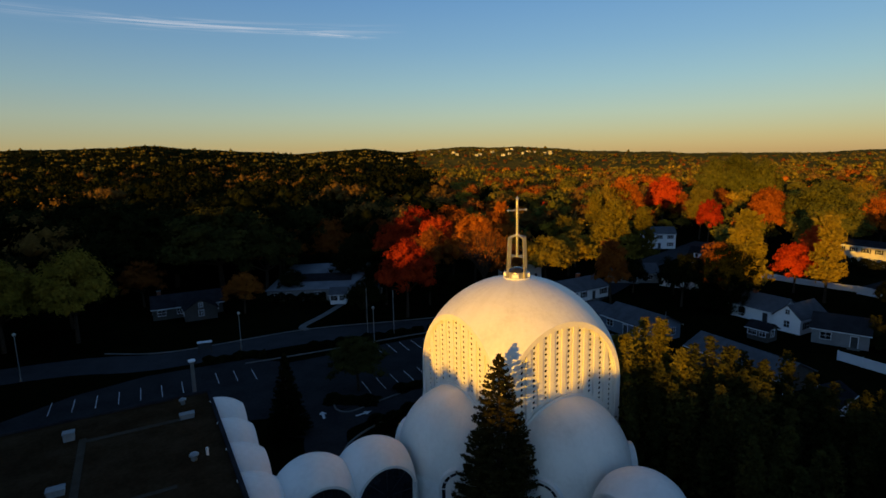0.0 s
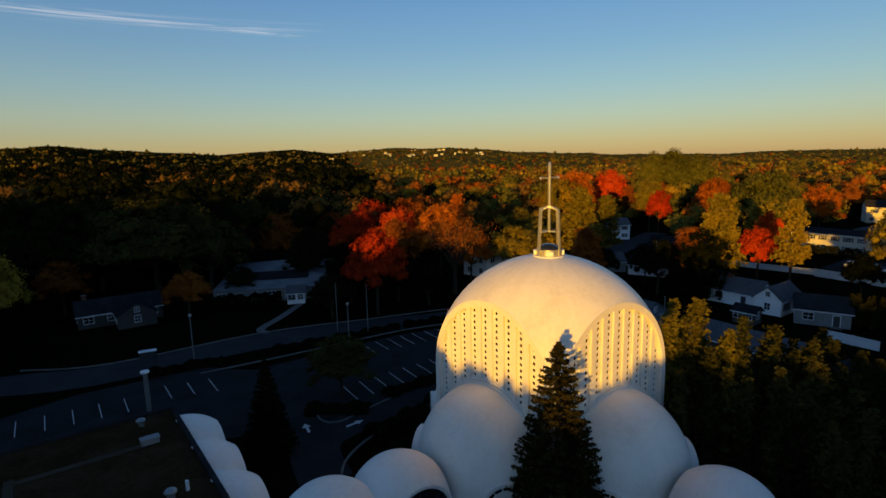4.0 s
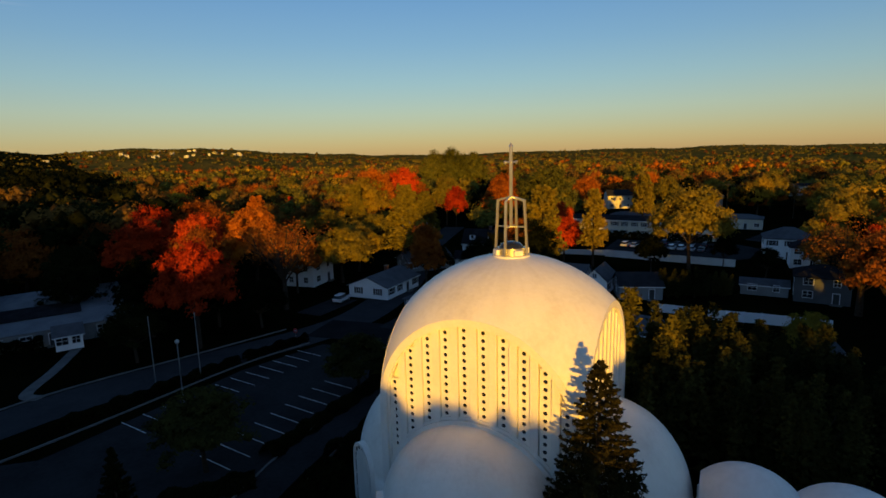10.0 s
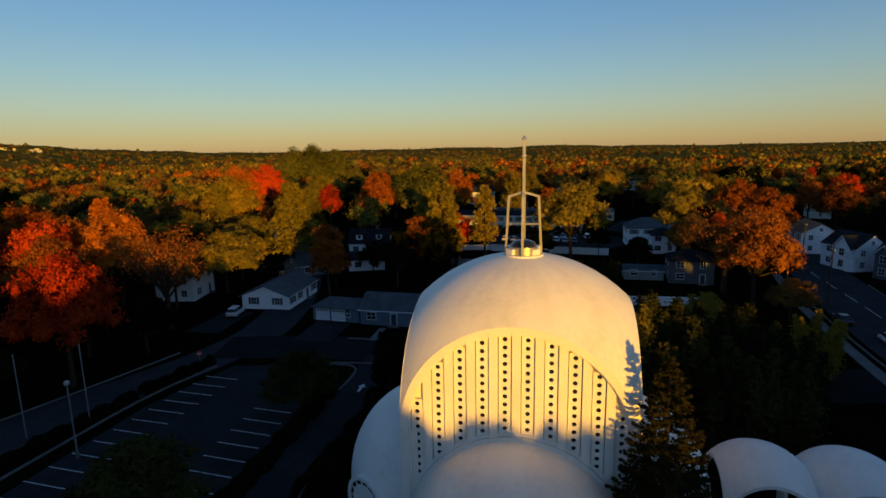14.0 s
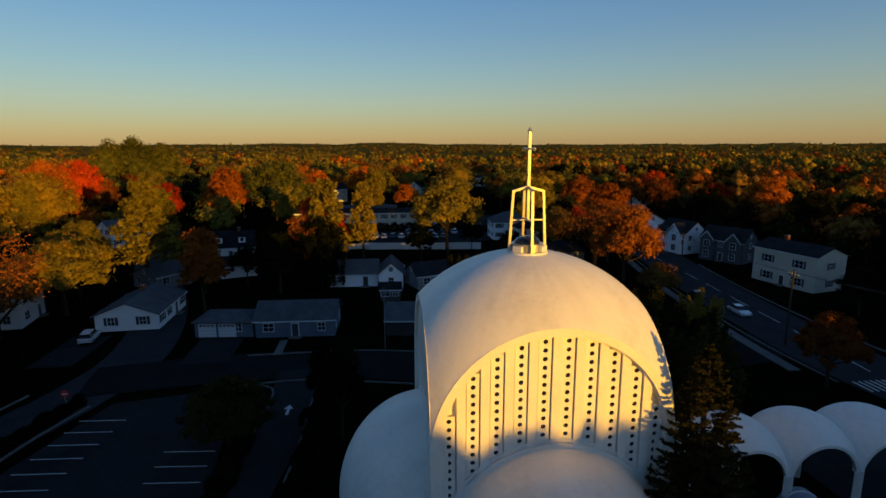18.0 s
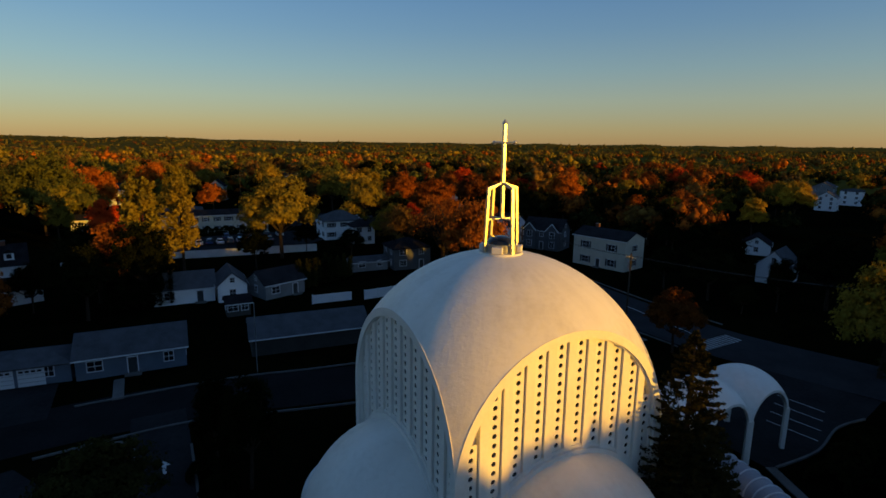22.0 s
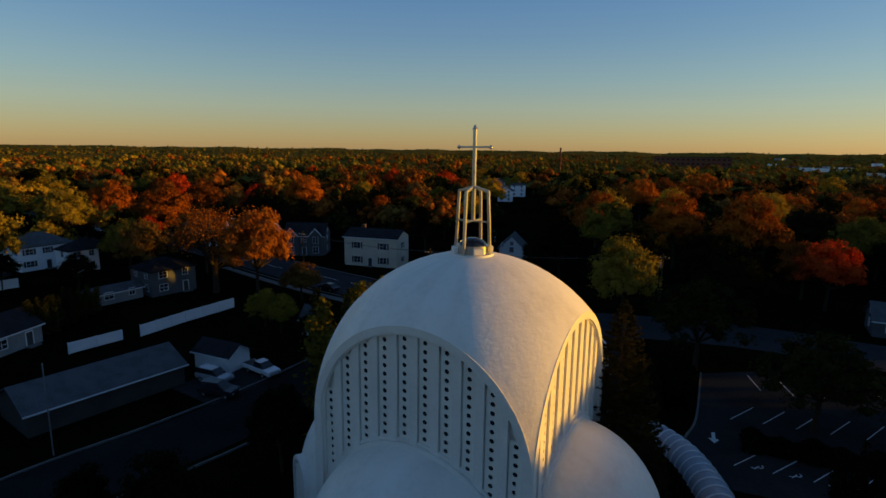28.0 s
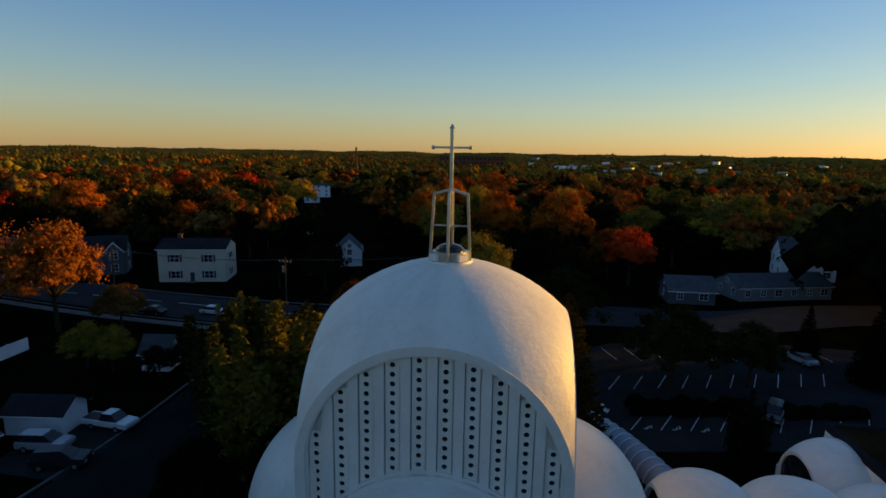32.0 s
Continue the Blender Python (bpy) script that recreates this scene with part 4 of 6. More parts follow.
    for g2 in range(garage):
        px = -hw + 0.5 + 1.35 + 2.95 * g2
        gd = part("garage_door", boxes((px - 1.3, -hd - 0.06, 0, px + 1.3, -hd + 0.02, 2.1), bevel=0.01), M["vinyl"], ob)
        part("panel_rail", boxes(*[(px - 1.28, -hd - 0.075, 0.5 * k - 0.02, px + 1.28, -hd - 0.06, 0.5 * k + 0.02) for k in (1, 2, 3)]), M["siding_grey"], gd)
        for k in range(4):
            part("pane", boxes((px - 1.12 + 0.58 * k, -hd - 0.07, 1.68, px - 0.72 + 0.58 * k, -hd - 0.055, 1.92)), M["glass"], gd)
    if chimney:
        cx, cy, ch = chimney
        c2 = part("chimney", boxes((cx - 0.4, cy - 0.35, eave - 0.5, cx + 0.4, cy + 0.35, eave + rise + ch)), M["brick"], ob)
        part("chimney_cap", boxes((cx - 0.48, cy - 0.43, eave + rise + ch, cx + 0.48, cy + 0.43, eave + rise + ch + 0.1)), M["concrete"], c2)
    for px, gw in gables:
        # a cross gable that stands a little before the front wall, under its own small roof
        gz, gr, gy = eave, gw * 0.55, -hd - 0.7
        bm = boxes((px - gw / 2, gy, -0.3, px + gw / 2, -hd + 0.3, gz))
        v = [bm.verts.new(q) for q in ((px - gw / 2, gy, gz), (px + gw / 2, gy, gz), (px, gy, gz + gr))]
        bm.faces.new(v)
        wing = part("front_gable", bm, M[wall], ob)
        for sd in (-1, 1):
            bm = bmesh.new()
            q = [(px + sd * (gw / 2 + 0.3), gy - 0.3, gz - 0.3 * gr / (gw / 2)), (px, gy - 0.3, gz + gr), (px, 0.0, gz + gr), (px + sd * (gw / 2 + 0.3), 0.0, gz - 0.3 * gr / (gw / 2))]
            A, B = [bm.verts.new(k2) for k2 in q], [bm.verts.new((k2[0], k2[1], k2[2] + 0.14)) for k2 in q]
            bm.faces.new(A), bm.faces.new(B[::-1])
            for i in range(4):
                bm.faces.new((A[i], A[(i + 1) % 4], B[(i + 1) % 4], B[i]))
            bmesh.ops.recalc_face_normals(bm, faces=bm.faces)
            part("gable_roof", bm, M[roof], wing)
            bm = bmesh.new()
            beam(bm, (q[0][0], gy - 0.33, q[0][2] + 0.06), (px, gy - 0.33, gz + gr + 0.06), 0.06, 0.2)
            part("bargeboard", bm, M["vinyl"], wing)
        for st in range(storeys):
            add_window(wing, pose(px, gy - 0.01, step * st + 1.55), 1.3, 1.5)
    for k in range(dormers):
        px = -hw + w * (k + 0.5) / dormers
        z0 = eave + rise * 0.30
        dm = part("dormer", boxes((px - 0.8, -hd * 0.78, z0 - 0.4, px + 0.8, 0, z0 + 1.2)), M[wall], ob)
        bm = bmesh.new()
        for s in (-1, 1):
            A = [(px + s * 1.0, -hd * 0.85, z0 + 1.1), (px, -hd * 0.85, z0 + 2.0), (px, 0.2, z0 + 2.0), (px + s * 1.0, 0.2, z0 + 1.1)]
            bm.faces.new([bm.verts.new(p) for p in A]), bm.faces.new([bm.verts.new((p[0], p[1], p[2] + 0.1)) for p in A])
        v = [bm.verts.new(p) for p in ((px - 0.8, -hd * 0.78, z0 + 1.2), (px + 0.8, -hd * 0.78, z0 + 1.2), (px, -hd * 0.78, z0 + 1.95))]
        bm.faces.new(v)
        part("dormer_roof", bm, M[roof], dm)
        fr, pn, sh = window_meshes(0.8, 0.9)
        part("dormer_pane", pn, None, dm, at=pose(px, -hd * 0.78 - 0.02, z0 + 0.65))
    return ob

house(37.0, 96.6, -62.5, 11.6, 7.6, 2.6, 1.9, "siding_blue", "roof_grey", "blue-grey ranch house with white-trimmed windows and grey roof", chimney=None)
house(32.2, 105.8, -66, 8.6, 6.2, 2.3, 0.95, "siding_blue", "roof_grey", "blue-grey double garage wing with white panel doors", garage=2, door=False, hip=True)
house(31.3, 124.0, 32, 13.0, 9.2, 2.5, 1.8, "siding_white", "roof_grey", "white ranch house with shutters, grey roof and brick chimney", shutters=True, chimney=(1.5, 0.4, 0.9))
house(60.5, 132.5, -40, 8.5, 6.0, 2.6, 1.6, "siding_white", "roof_dark", "small white garage with a dark roof", door=False)
house(76.0, 148.5, -50, 11.0, 8.0, 3.0, 3.6, "siding_white", "roof_dark", "white cape house with dormers and a steep dark roof", dormers=2, chimney=(2, 0, 0.8))
house(21.0, 142.5, 40, 9.0, 7.5, 5.2, 1.8, "siding_white", "roof_grey", "white two-storey house with a low grey roof", storeys=2)
house(77.5, 191.0, -8, 11.0, 7.5, 5.3, 2.0, "siding_white", "roof_grey", "white two-storey house with dark shutters among trees", storeys=2, shutters=True)
house(50.5, 140.0, -5, 12.0, 7.5, 2.6, 1.9, "siding_grey", "roof_grey", "pale grey single-storey house with a broad roof")
house(64.9, 104.3, -62, 9.5, 7.2, 2.6, 2.2, "siding_white", "roof_grey", "white house with a grey gable roof and side wing", chimney=(-2, 0, 0.7))
house(67.2, 97.0, 28, 8.2, 4.8, 3.0, 2.1, "siding_white", "roof_grey", "white gabled house wing with shuttered windows", shutters=True, door=False)
house(69.6, 89.5, -40, 8.0, 6.4, 2.7, 2.0, "siding_grey", "roof_dark", "grey house with a dark gable roof")
house(57.0, 91.6, -60, 3.6, 3.0, 2.2, 0.9, "siding_dark", "roof_dark", "small brown garden shed behind a house", door=False)
house(45.8, 77.0, -66, 15.5, 7.4, 2.4, 1.7, "siding_dark", "roof_grey", "long dark single-storey house with a grey roof", door=False, win=0)
house(49.1, 63.7, 36, 5.6, 3.6, 2.2, 1.1, "siding_white", "roof_dark", "white single garage with a dark roof", door=False, win=0)
house(55.6, 49.4, 36, 3.4, 3.0, 2.5, 1.7, "siding_white", "roof_grey", "small white gabled garden house among shrubs", door=False, win=0)
house(98.5, 20.6, 223, 13.4, 8.2, 6.9, 1.6, "siding_cream", "roof_dark", "cream two-storey house with paired shuttered windows and dark roof", storeys=2, shutters=True, chimney=(-4, 1.5, 0.7), win=2)
house(94.0, 67.5, -65, 8.6, 7.6, 4.8, 1.7, "siding_slate", "roof_dark", "grey two-storey house with a hipped dark roof", storeys=2, hip=True)
house(90.5, 76.0, -62, 8.0, 5.0, 2.0, 0.8, "siding_grey", "roof_grey", "low white wing beside a grey house", door=False)
house(131.0, 91.0, -60, 11.0, 9.0, 5.4, 2.4, "siding_white", "roof_grey", "white two-storey house with a hipped roof and tall windows", storeys=2, hip=True, shutters=True)
house(122.0, 83.0, -60, 6.0, 6.0, 5.0, 1.6, "siding_white", "roof_dark", "white front wing of a hipped house", storeys=2, hip=True, door=False)
house(128.0, 42.0, 225, 9.5, 8.0, 5.2, 3.0, "siding_white", "roof_dark", "white steep-gabled house on the main street", storeys=2, gables=((2.0, 4.6),))
house(119.5, 31.5, 238, 10.5, 7.0, 5.2, 2.8, "siding_slate", "roof_dark", "grey-green house with two white-trimmed front gables", storeys=2, gables=((-3.2, 3.4), (3.2, 3.4)))
house(147.0, 52.5, 205, 12.0, 8.5, 5.4, 2.4, "siding_white", "roof_tan", "white two-storey house with a broad tan roof", storeys=2, gables=((-3.0, 4.0),))
house(226.0, 60.5, 20, 9.0, 7.0, 5.5, 2.5, "siding_cream", "roof_dark", "cream house with a dark hip roof catching sun", storeys=2, hip=True)
house(202.0, 204.5, -35, 12.0, 8.5, 6.4, 2.6, "siding_cream", "roof_dark", "tall pale house in sunlight", storeys=2)
house(227.0, 170.0, 15, 8.0, 7.5, 6.5, 3.0, "siding_cream", "roof_dark", "sunlit cream gabled house behind the trees", storeys=2)
house(-57.5, 117.0, 28, 14.0, 8.0, 2.5, 2.0, "siding_dark", "roof_dark", "dark-walled ranch house with white windows", chimney=(-5.5, 1, 0.8))
house(-53.0, 113.0, -60, 5.6, 6.4, 2.5, 2.0, "siding_dark", "roof_dark", "gabled front wing of a dark ranch house", door=False)
low_hall = house(-29.5, 141.0, 4, 27.0, 32.0, 2.7, 3.2, "siding_grey", "roof_pale", "low grey building with a wide grey hipped roof", hip=True)
# thin dark slab laid on the front roof slope
part("roof_patch", boxes((-9, -2.2, 0, 6, 2.2, 0.12)), M["roof_dark"], low_hall, "dark raised patch on the roof slope", at=pose(0, -9.5, 4.30, 12.6))
house(-24.6, 123.6, 4, 3.6, 5.0, 2.3, 1.1, "siding_white", "roof_grey", "white gabled entrance porch", door=False)
house(-4.9, -71.0, 20, 11.0, 9.0, 5.0, 4.2, "siding_white", "roof_grey", "white barn-like house with a steep grey roof", storeys=2, door=False)
house(-1.4, -45.5, 45, 20.0, 8.0, 2.7, 1.9, "siding_grey", "roof_grey", "pale grey ranch house with a long grey roof")
house(11.3, -30.0, 30, 8.5, 6.5, 2.6, 2.2, "siding_slate", "roof_grey", "small grey house with a pitched roof and porch")
house(117.0, -24.0, -30, 9.0, 6.5, 2.6, 2.2, "siding_white", "roof_dark", "white house with a dark roof in the trees")
house(86.0, -11.6, -43, 8.5, 6.0, 3.9, 2.9, "siding_white", "roof_grey", "small white steep-gabled house in dark trees", storeys=2, door=False)
house(222.0, -112.0, -40, 11.0, 8.0, 5.8, 2.6, "siding_white", "roof_grey", "large white gabled house among autumn trees", storeys=3)
house(246.0, -140.0, -40, 11.0, 9.0, 7.0, 1.0, "siding_white", "roof_grey", "tall white flat-topped apartment house", storeys=3, hip=True)
house(282.0, -150.0, -40, 16.0, 10.0, 6.5, 2.5, "siding_grey", "roof_grey", "grey house row among trees", storeys=2)

# long motel block with its parking court
motel = house(133.0, 141.0, -64.0, 52.0, 8.5, 5.4, 1.2, "siding_cream", "roof_dark", "long cream two-storey motel with regular shuttered windows", storeys=2, shutters=True)
house(160.0, 158.0, -64.0, 22.0, 9.0, 3.6, 0.9, "siding_cream", "roof_grey", "low sunlit shop block behind the motel", hip=True)
house(176.0, 128.0, -64.0, 14.0, 9.0, 3.6, 1.2, "siding_cream", "roof_grey", "low pale shop block behind the motel", hip=True)
house(330.0, 170.0, -70.0, 40.0, 14.0, 6.0, 1.0, "siding_cream", "roof_dark", "long low building catching the last sun", storeys=2, hip=True)
area("parking_lot_motel", [(100, 126), (122, 138), (140, 108), (135, 92), (112, 98)], G + 0.06, M["asphalt"], "motel parking lot with rows of cars")
area("parking_lot_shops", [(150, 112), (178, 118), (196, 84), (166, 72), (150, 86)], G + 0.06, M["asphalt"], "shop parking lot with cars")


def fence(pts, h, name="fence", label="white vinyl panel fence"):
    ob = thing(name, pose(pts[0][0], pts[0][1], G), label, "fence")
    o = Vector((pts[0][0], pts[0][1]))
    for a, b in zip(pts, pts[1:]):
        a, b = Vector(a) - o, Vector(b) - o
        n = max(1, int((b - a).length / 2.4))
        for i in range(n):
            p, q = a.lerp(b, i / n), a.lerp(b, (i + 1) / n)
            bm = bmesh.new()
            beam(bm, (p.x, p.y, 0), (p.x, p.y, h + 0.1), 0.13, 0.13)
            part("post", bm, M["vinyl"], ob)
            bm = bmesh.new()
            d = (q - p).normalized() * 0.07
            A = [(p.x + d.x, p.y + d.y), (q.x - d.x, q.y - d.y)]
            nx, ny = -d.y / 0.07 * 0.02, d.x / 0.07 * 0.02
            v = [bm.verts.new((x2 + s * nx, y2 + s * ny, z2)) for (x2, y2) in A for s in (-1, 1) for z2 in (0.08, h)]
            bmesh.ops.convex_hull(bm, input=v)
            part("panel", bm, M["vinyl"], ob)
    return ob


fence([(62.8, 80.9), (65.8, 74.6)], 1.6)
fence([(66.0, 72.4), (70.4, 66.0), (75.2, 57.8)], 1.8)
fence([(96.5, 120.8), (103.9, 103.5), (109, 92)], 1.9, label="long white panel fence round the motel lot")
fence([(98.5, 120.8), (90, 131), (84, 141)], 1.5)


# ---- vehicles ----
def car(x, y, turn, paint, kind="saloon", group="parked cars", z=G + 0.06):
    names = {"saloon": "car", "wagon": "car", "pickup": "pickup_truck"}
    words = {"saloon": "four-door saloon car", "wagon": "sport utility car", "pickup": "pickup truck with an open bed"}
    ob = thing(names[kind], pose(x, y, z, 0, 0, turn), paint + " " + words[kind] + " parked on asphalt", "pickup" if kind == "pickup" else "car", group)
    if kind == "saloon":
        low = [(-2.25, 0.35), (-2.28, 0.75), (-1.7, 0.92), (1.0, 0.93), (2.1, 0.75), (2.25, 0.55), (2.2, 0.32)]
        top = [(-1.75, 0.9), (-1.15, 1.38), (0.25, 1.42), (1.1, 0.92)]
    elif kind == "wagon":
        low = [(-2.25, 0.4), (-2.3, 0.95), (-2.2, 1.05), (1.1, 1.05), (2.1, 0.92), (2.25, 0.65), (2.2, 0.38)]
        top = [(-2.2, 1.03), (-1.95, 1.62), (0.3, 1.66), (1.2, 1.04)]
    else:
        low = [(-2.7, 0.5), (-2.72, 1.02), (-0.5, 1.02), (1.5, 1.05), (2.55, 0.95), (2.7, 0.7), (2.65, 0.45)]
        top = [(-0.55, 1.0), (-0.35, 1.70), (0.75, 1.72), (1.45, 1.04)]

    def slab(pts, half, inset):
        bm = bmesh.new()
        rows = [[bm.verts.new((px, s * (half - (inset if pz > 1.1 else 0)), pz)) for px, pz in pts] for s in (-1, 1)]
        bm.faces.new(rows[0][::-1]), bm.faces.new(rows[1])
        n = len(pts)
        for i in range(n):
            bm.faces.new((rows[0][i], rows[0][(i + 1) % n], rows[1][(i + 1) % n], rows[1][i]))
        bmesh.ops.recalc_face_normals(bm, faces=bm.faces)
        bmesh.ops.bevel(bm, geom=[e for e in bm.edges if e.calc_face_angle(0) > 0.6], offset=0.05, segments=2, affect="EDGES")
        return bm
    part("body", slab(low, 0.9, 0), CAR[paint], ob)
    part("cabin", slab(top, 0.82, 0.16), M["glass"], ob, "dark glazed cabin")
    (xa, za), (xb, zb) = top[1], top[2]
    part("roof_panel", boxes((xa + 0.02, -0.62, za - 0.03, xb - 0.02, 0.62, zb + 0.03), bevel=0.03), CAR[paint], ob)
    if kind == "pickup":
        part("bed_liner", boxes((-2.6, -0.72, 0.98, -0.6, 0.72, 1.03)), M["dark_metal"], ob)
    for wx in (-1.4, 1.4):
        for s in (-1, 1):
            bm = bmesh.new()
            bar(bm, (wx, s * 0.70, 0.33), (wx, s * 0.92, 0.33), 0.33, seg=16)
            w = part("wheel", bm, M["tyre"], ob)
            bm = bmesh.new()
            bar(bm, (wx, s * 0.90, 0.33), (wx, s * 0.935, 0.33), 0.19, seg=10)
            part("rim", bm, M["steel"], w)
    front = low[-2][0]
    for s in (-1, 1):
        part("headlight", boxes((front - 0.12, s * 0.62 - 0.16, 0.6, front + 0.01, s * 0.62 + 0.16, 0.74)), M["lens"], ob)
        part("tail_light", boxes((low[1][0] - 0.01, s * 0.68 - 0.12, 0.68, low[1][0] + 0.1, s * 0.68 + 0.12, 0.82)), M["red_sign"], ob)
    return ob


car(44.1, 60.0, 205, "white", "pickup")
car(44.4, 65.3, 216, "silver", "wagon")
car(40.2, 65.4, 225, "dark", "wagon")
car(20.5, 121.5, 40, "white", "wagon")
car(71.3, 33.1, 205, "white", "saloon", "cars on the street", Z1 + 0.02)
car(-8.0, 15.9, 88, "dark", "wagon")
car(-9.0, -5.5, -40, "silver", "saloon")
car(79.0, 39.5, 23, "dark", "saloon", "cars on the street", Z1 + 0.02)
rng = random.Random(4)
for i in range(9):
    car(113.0 + 2.6 * i * 0.42, 128.5 - 2.6 * i * 0.9 - 1, 26 + rng.uniform(-3, 3), rng.choice(list(CAR)), rng.choice(["saloon", "wagon"]), z=G + 0.07)
for i in range(5):
    car(124.0 + 1.6 * i, 122 - 3.3 * i, 26, rng.choice(list(CAR)), rng.choice(["saloon", "wagon"]), z=G + 0.07)
for i in range(16):
    car(158.0 + 3.6 * (i % 8) + 6 * (i // 8), 104 - 2.6 * (i % 8) - 9 * (i // 8), 60, rng.choice(list(CAR)), rng.choice(["saloon", "wagon"]), z=G + 0.07)


# ---- lamps, poles and signs ----
def street_lamp(x, y, h=7.6, turn=0):
    ob = thing("street_lamp", pose(x, y, G, 0, 0, turn), "slim grey lamp post with a small globe head", "lamp post", "lot lamps")
    bm = bmesh.new()
    bar(bm, (0, 0, 0), (0, 0, h), 0.09, 0.06)
    part("pole", bm, M["steel"], ob)
    bm = bmesh.new()
    bar(bm, (0, 0, 0), (0, 0, 0.5), 0.2, 0.18, 12)
    part("footing", bm, M["concrete"], ob)
    bm = bmesh.new()
    bmesh.ops.create_uvsphere(bm, u_segments=16, v_segments=10, radius=0.26, matrix=Matrix.Translation((0, 0, h + 0.2)))
    part("globe", bm, M["lens"], ob, smooth=True)


def plain_pole(x, y, h=9):
    ob = thing("pole", pose(x, y, G), "thin plain grey pole on the lot edge", "pole", "lot poles")
    bm = bmesh.new()
    bar(bm, (0, 0, 0), (0, 0, h), 0.07, 0.05, 8)
    part("shaft", bm, M["steel"], ob)
    bm = bmesh.new()
    bar(bm, (0, 0, h), (0, 0, h + 0.1), 0.07, 0.02, 8)
    part("cap", bm, M["steel"], ob)


def utility_pole(x, y, h=10.5, turn=0, transformer=False):
    ob = thing("utility_pole", pose(x, y, G, 0, 0, turn), "weathered wooden utility pole with crossarm", "utility pole", "utility poles")
    bm = bmesh.new()
    bar(bm, (0, 0, 0), (0, 0, h), 0.17, 0.11, 10)
    part("pole", bm, M["wood_pole"], ob)
    part("crossarm", boxes((-1.1, -0.06, h - 0.9, 1.1, 0.06, h - 0.76)), M["wood_pole"], ob)
    for px in (-0.95, -0.35, 0.35, 0.95):
        bm = bmesh.new()
        bar(bm, (px, 0, h - 0.76), (px, 0, h - 0.55), 0.05, 0.03, 6)
        part("insulator", bm, M["vinyl"], ob)
    if transformer:
        bm = bmesh.new()
        bar(bm, (0.32, 0, h - 2.4), (0.32, 0, h - 1.5), 0.24, seg=14)
        part("transformer", bm, M["steel"], ob, "grey cylindrical transformer")


def wire(a, b, sag=0.7):
    cu = bpy.data.curves.new("cable", "CURVE")
    cu.dimensions, cu.bevel_depth, cu.bevel_resolution = "3D", 0.025, 1
    s = cu.splines.new("POLY")
    s.points.add(12)
    for i in range(13):
        u = i / 12
        s.points[i].co = (a[0] + (b[0] - a[0]) * u, a[1] + (b[1] - a[1]) * u, a[2] + (b[2] - a[2]) * u - sag * 4 * u * (1 - u), 1)
    cu.materials.append(M["dark_metal"])
    tagged(new("cable", cu), "thin dark overhead cable between poles", "cable", "overhead cables")


for p in ((-12.2, 90.3), (-35, 88.5), (-66, 79)):
    street_lamp(*p, h=7.4)
plain_pole(-9.3, 96.8)
plain_pole(-14.5, 98.5)
plain_pole(34.7, 80.2, 8.7)
POLES = [(57.7, 28.6, 25, True), (86.1, 42.3, 25, True), (36, -4, 40, True), (118, 50.5, 25, False), (150, 60, 20, False)]
for p in POLES:
    utility_pole(p[0], p[1], 11 if p[0] > 20 else 9, p[2], p[3])
for a, b in (((57.7, 28.6), (86.1, 42.3)), ((86.1, 42.3), (118, 50.5)), ((118, 50.5), (150, 60)), ((57.7, 28.6), (36, -4))):
    for k in (0.35, 0.95):
        wire((a[0] + k * 0.4, a[1] - k, 9.4), (b[0] + k * 0.4, b[1] - k, 9.4))
utility_pole(196, 172, 14, -60)
utility_pole(205, 150, 14, -60)
utility_pole(214, 128, 14, -60)
for k in (-1, 0, 1):
    wire((196, 172 + k, 12.3), (205, 150 + k, 12.3), 1), wire((205, 150 + k, 12.3), (214, 128 + k, 12.3), 1)

ob = thing("stop_sign", pose(5.3, 102.6, G, 0, 0, -60), "red octagonal sign on a thin post", "road sign")
bm = bmesh.new()
bar(bm, (0, 0, 0), (0, 0, 2.3), 0.035, seg=6)
part("post", bm, M["steel"], ob)
bm = bmesh.new()
bar(bm, (0, 0.03, 2.1), (0, -0.01, 2.1), 0.42, seg=8)
part("plate", bm, M["red_sign"], ob)
part("bar", boxes((-0.26, -0.022, 2.03, 0.26, -0.012, 2.17)), M["vinyl"], ob)
ob = thing("notice_board", pose(-42.0, 90.0, G, 0, 0, 20), "white lit-topped notice board on posts by the road", "sign")
part("panel", boxes((-1.2, -0.5, 2.0, 1.2, 0.5, 2.14), bevel=0.03), M["vinyl"], ob)
part("board", boxes((-1.1, -0.06, 0.7, 1.1, 0.06, 1.9)), M["shutter"], ob)
for s in (-1, 1):
    part("post", boxes((s * 1.05 - 0.06, -0.06, 0, s * 1.05 + 0.06, 0.06, 2.0)), M["wood_pole"], ob)
ob = thing("trailer", pose(-33.0, 66.5, G, 0, 0, 30), "small pale utility trailer by the flue", "trailer")
part("box_body", boxes((-1.4, -0.9, 0.5, 1.4, 0.9, 1.9), bevel=0.05), M["vinyl"], ob)
for s in (-1, 1):
    bm = bmesh.new()
    bar(bm, (0, s * 0.8, 0.32), (0, s * 1.0, 0.32), 0.32, seg=14)
    part("wheel", bm, M["tyre"], ob)

# tall brick stack and mill far off
ob = thing("mill_chimney", pose(360, -279, G), "tall brick mill chimney on the skyline", "chimney")
bm = bmesh.new()
bar(bm, (0, 0, 0), (0, 0, 31), 1.1, 0.75, 20)
part("shaft", bm, M["brick"], ob)
bm = bmesh.new()
bar(bm, (0, 0, 30), (0, 0, 31.4), 0.95, 0.95, 20)
part("crown", bm, M["brick"], ob)


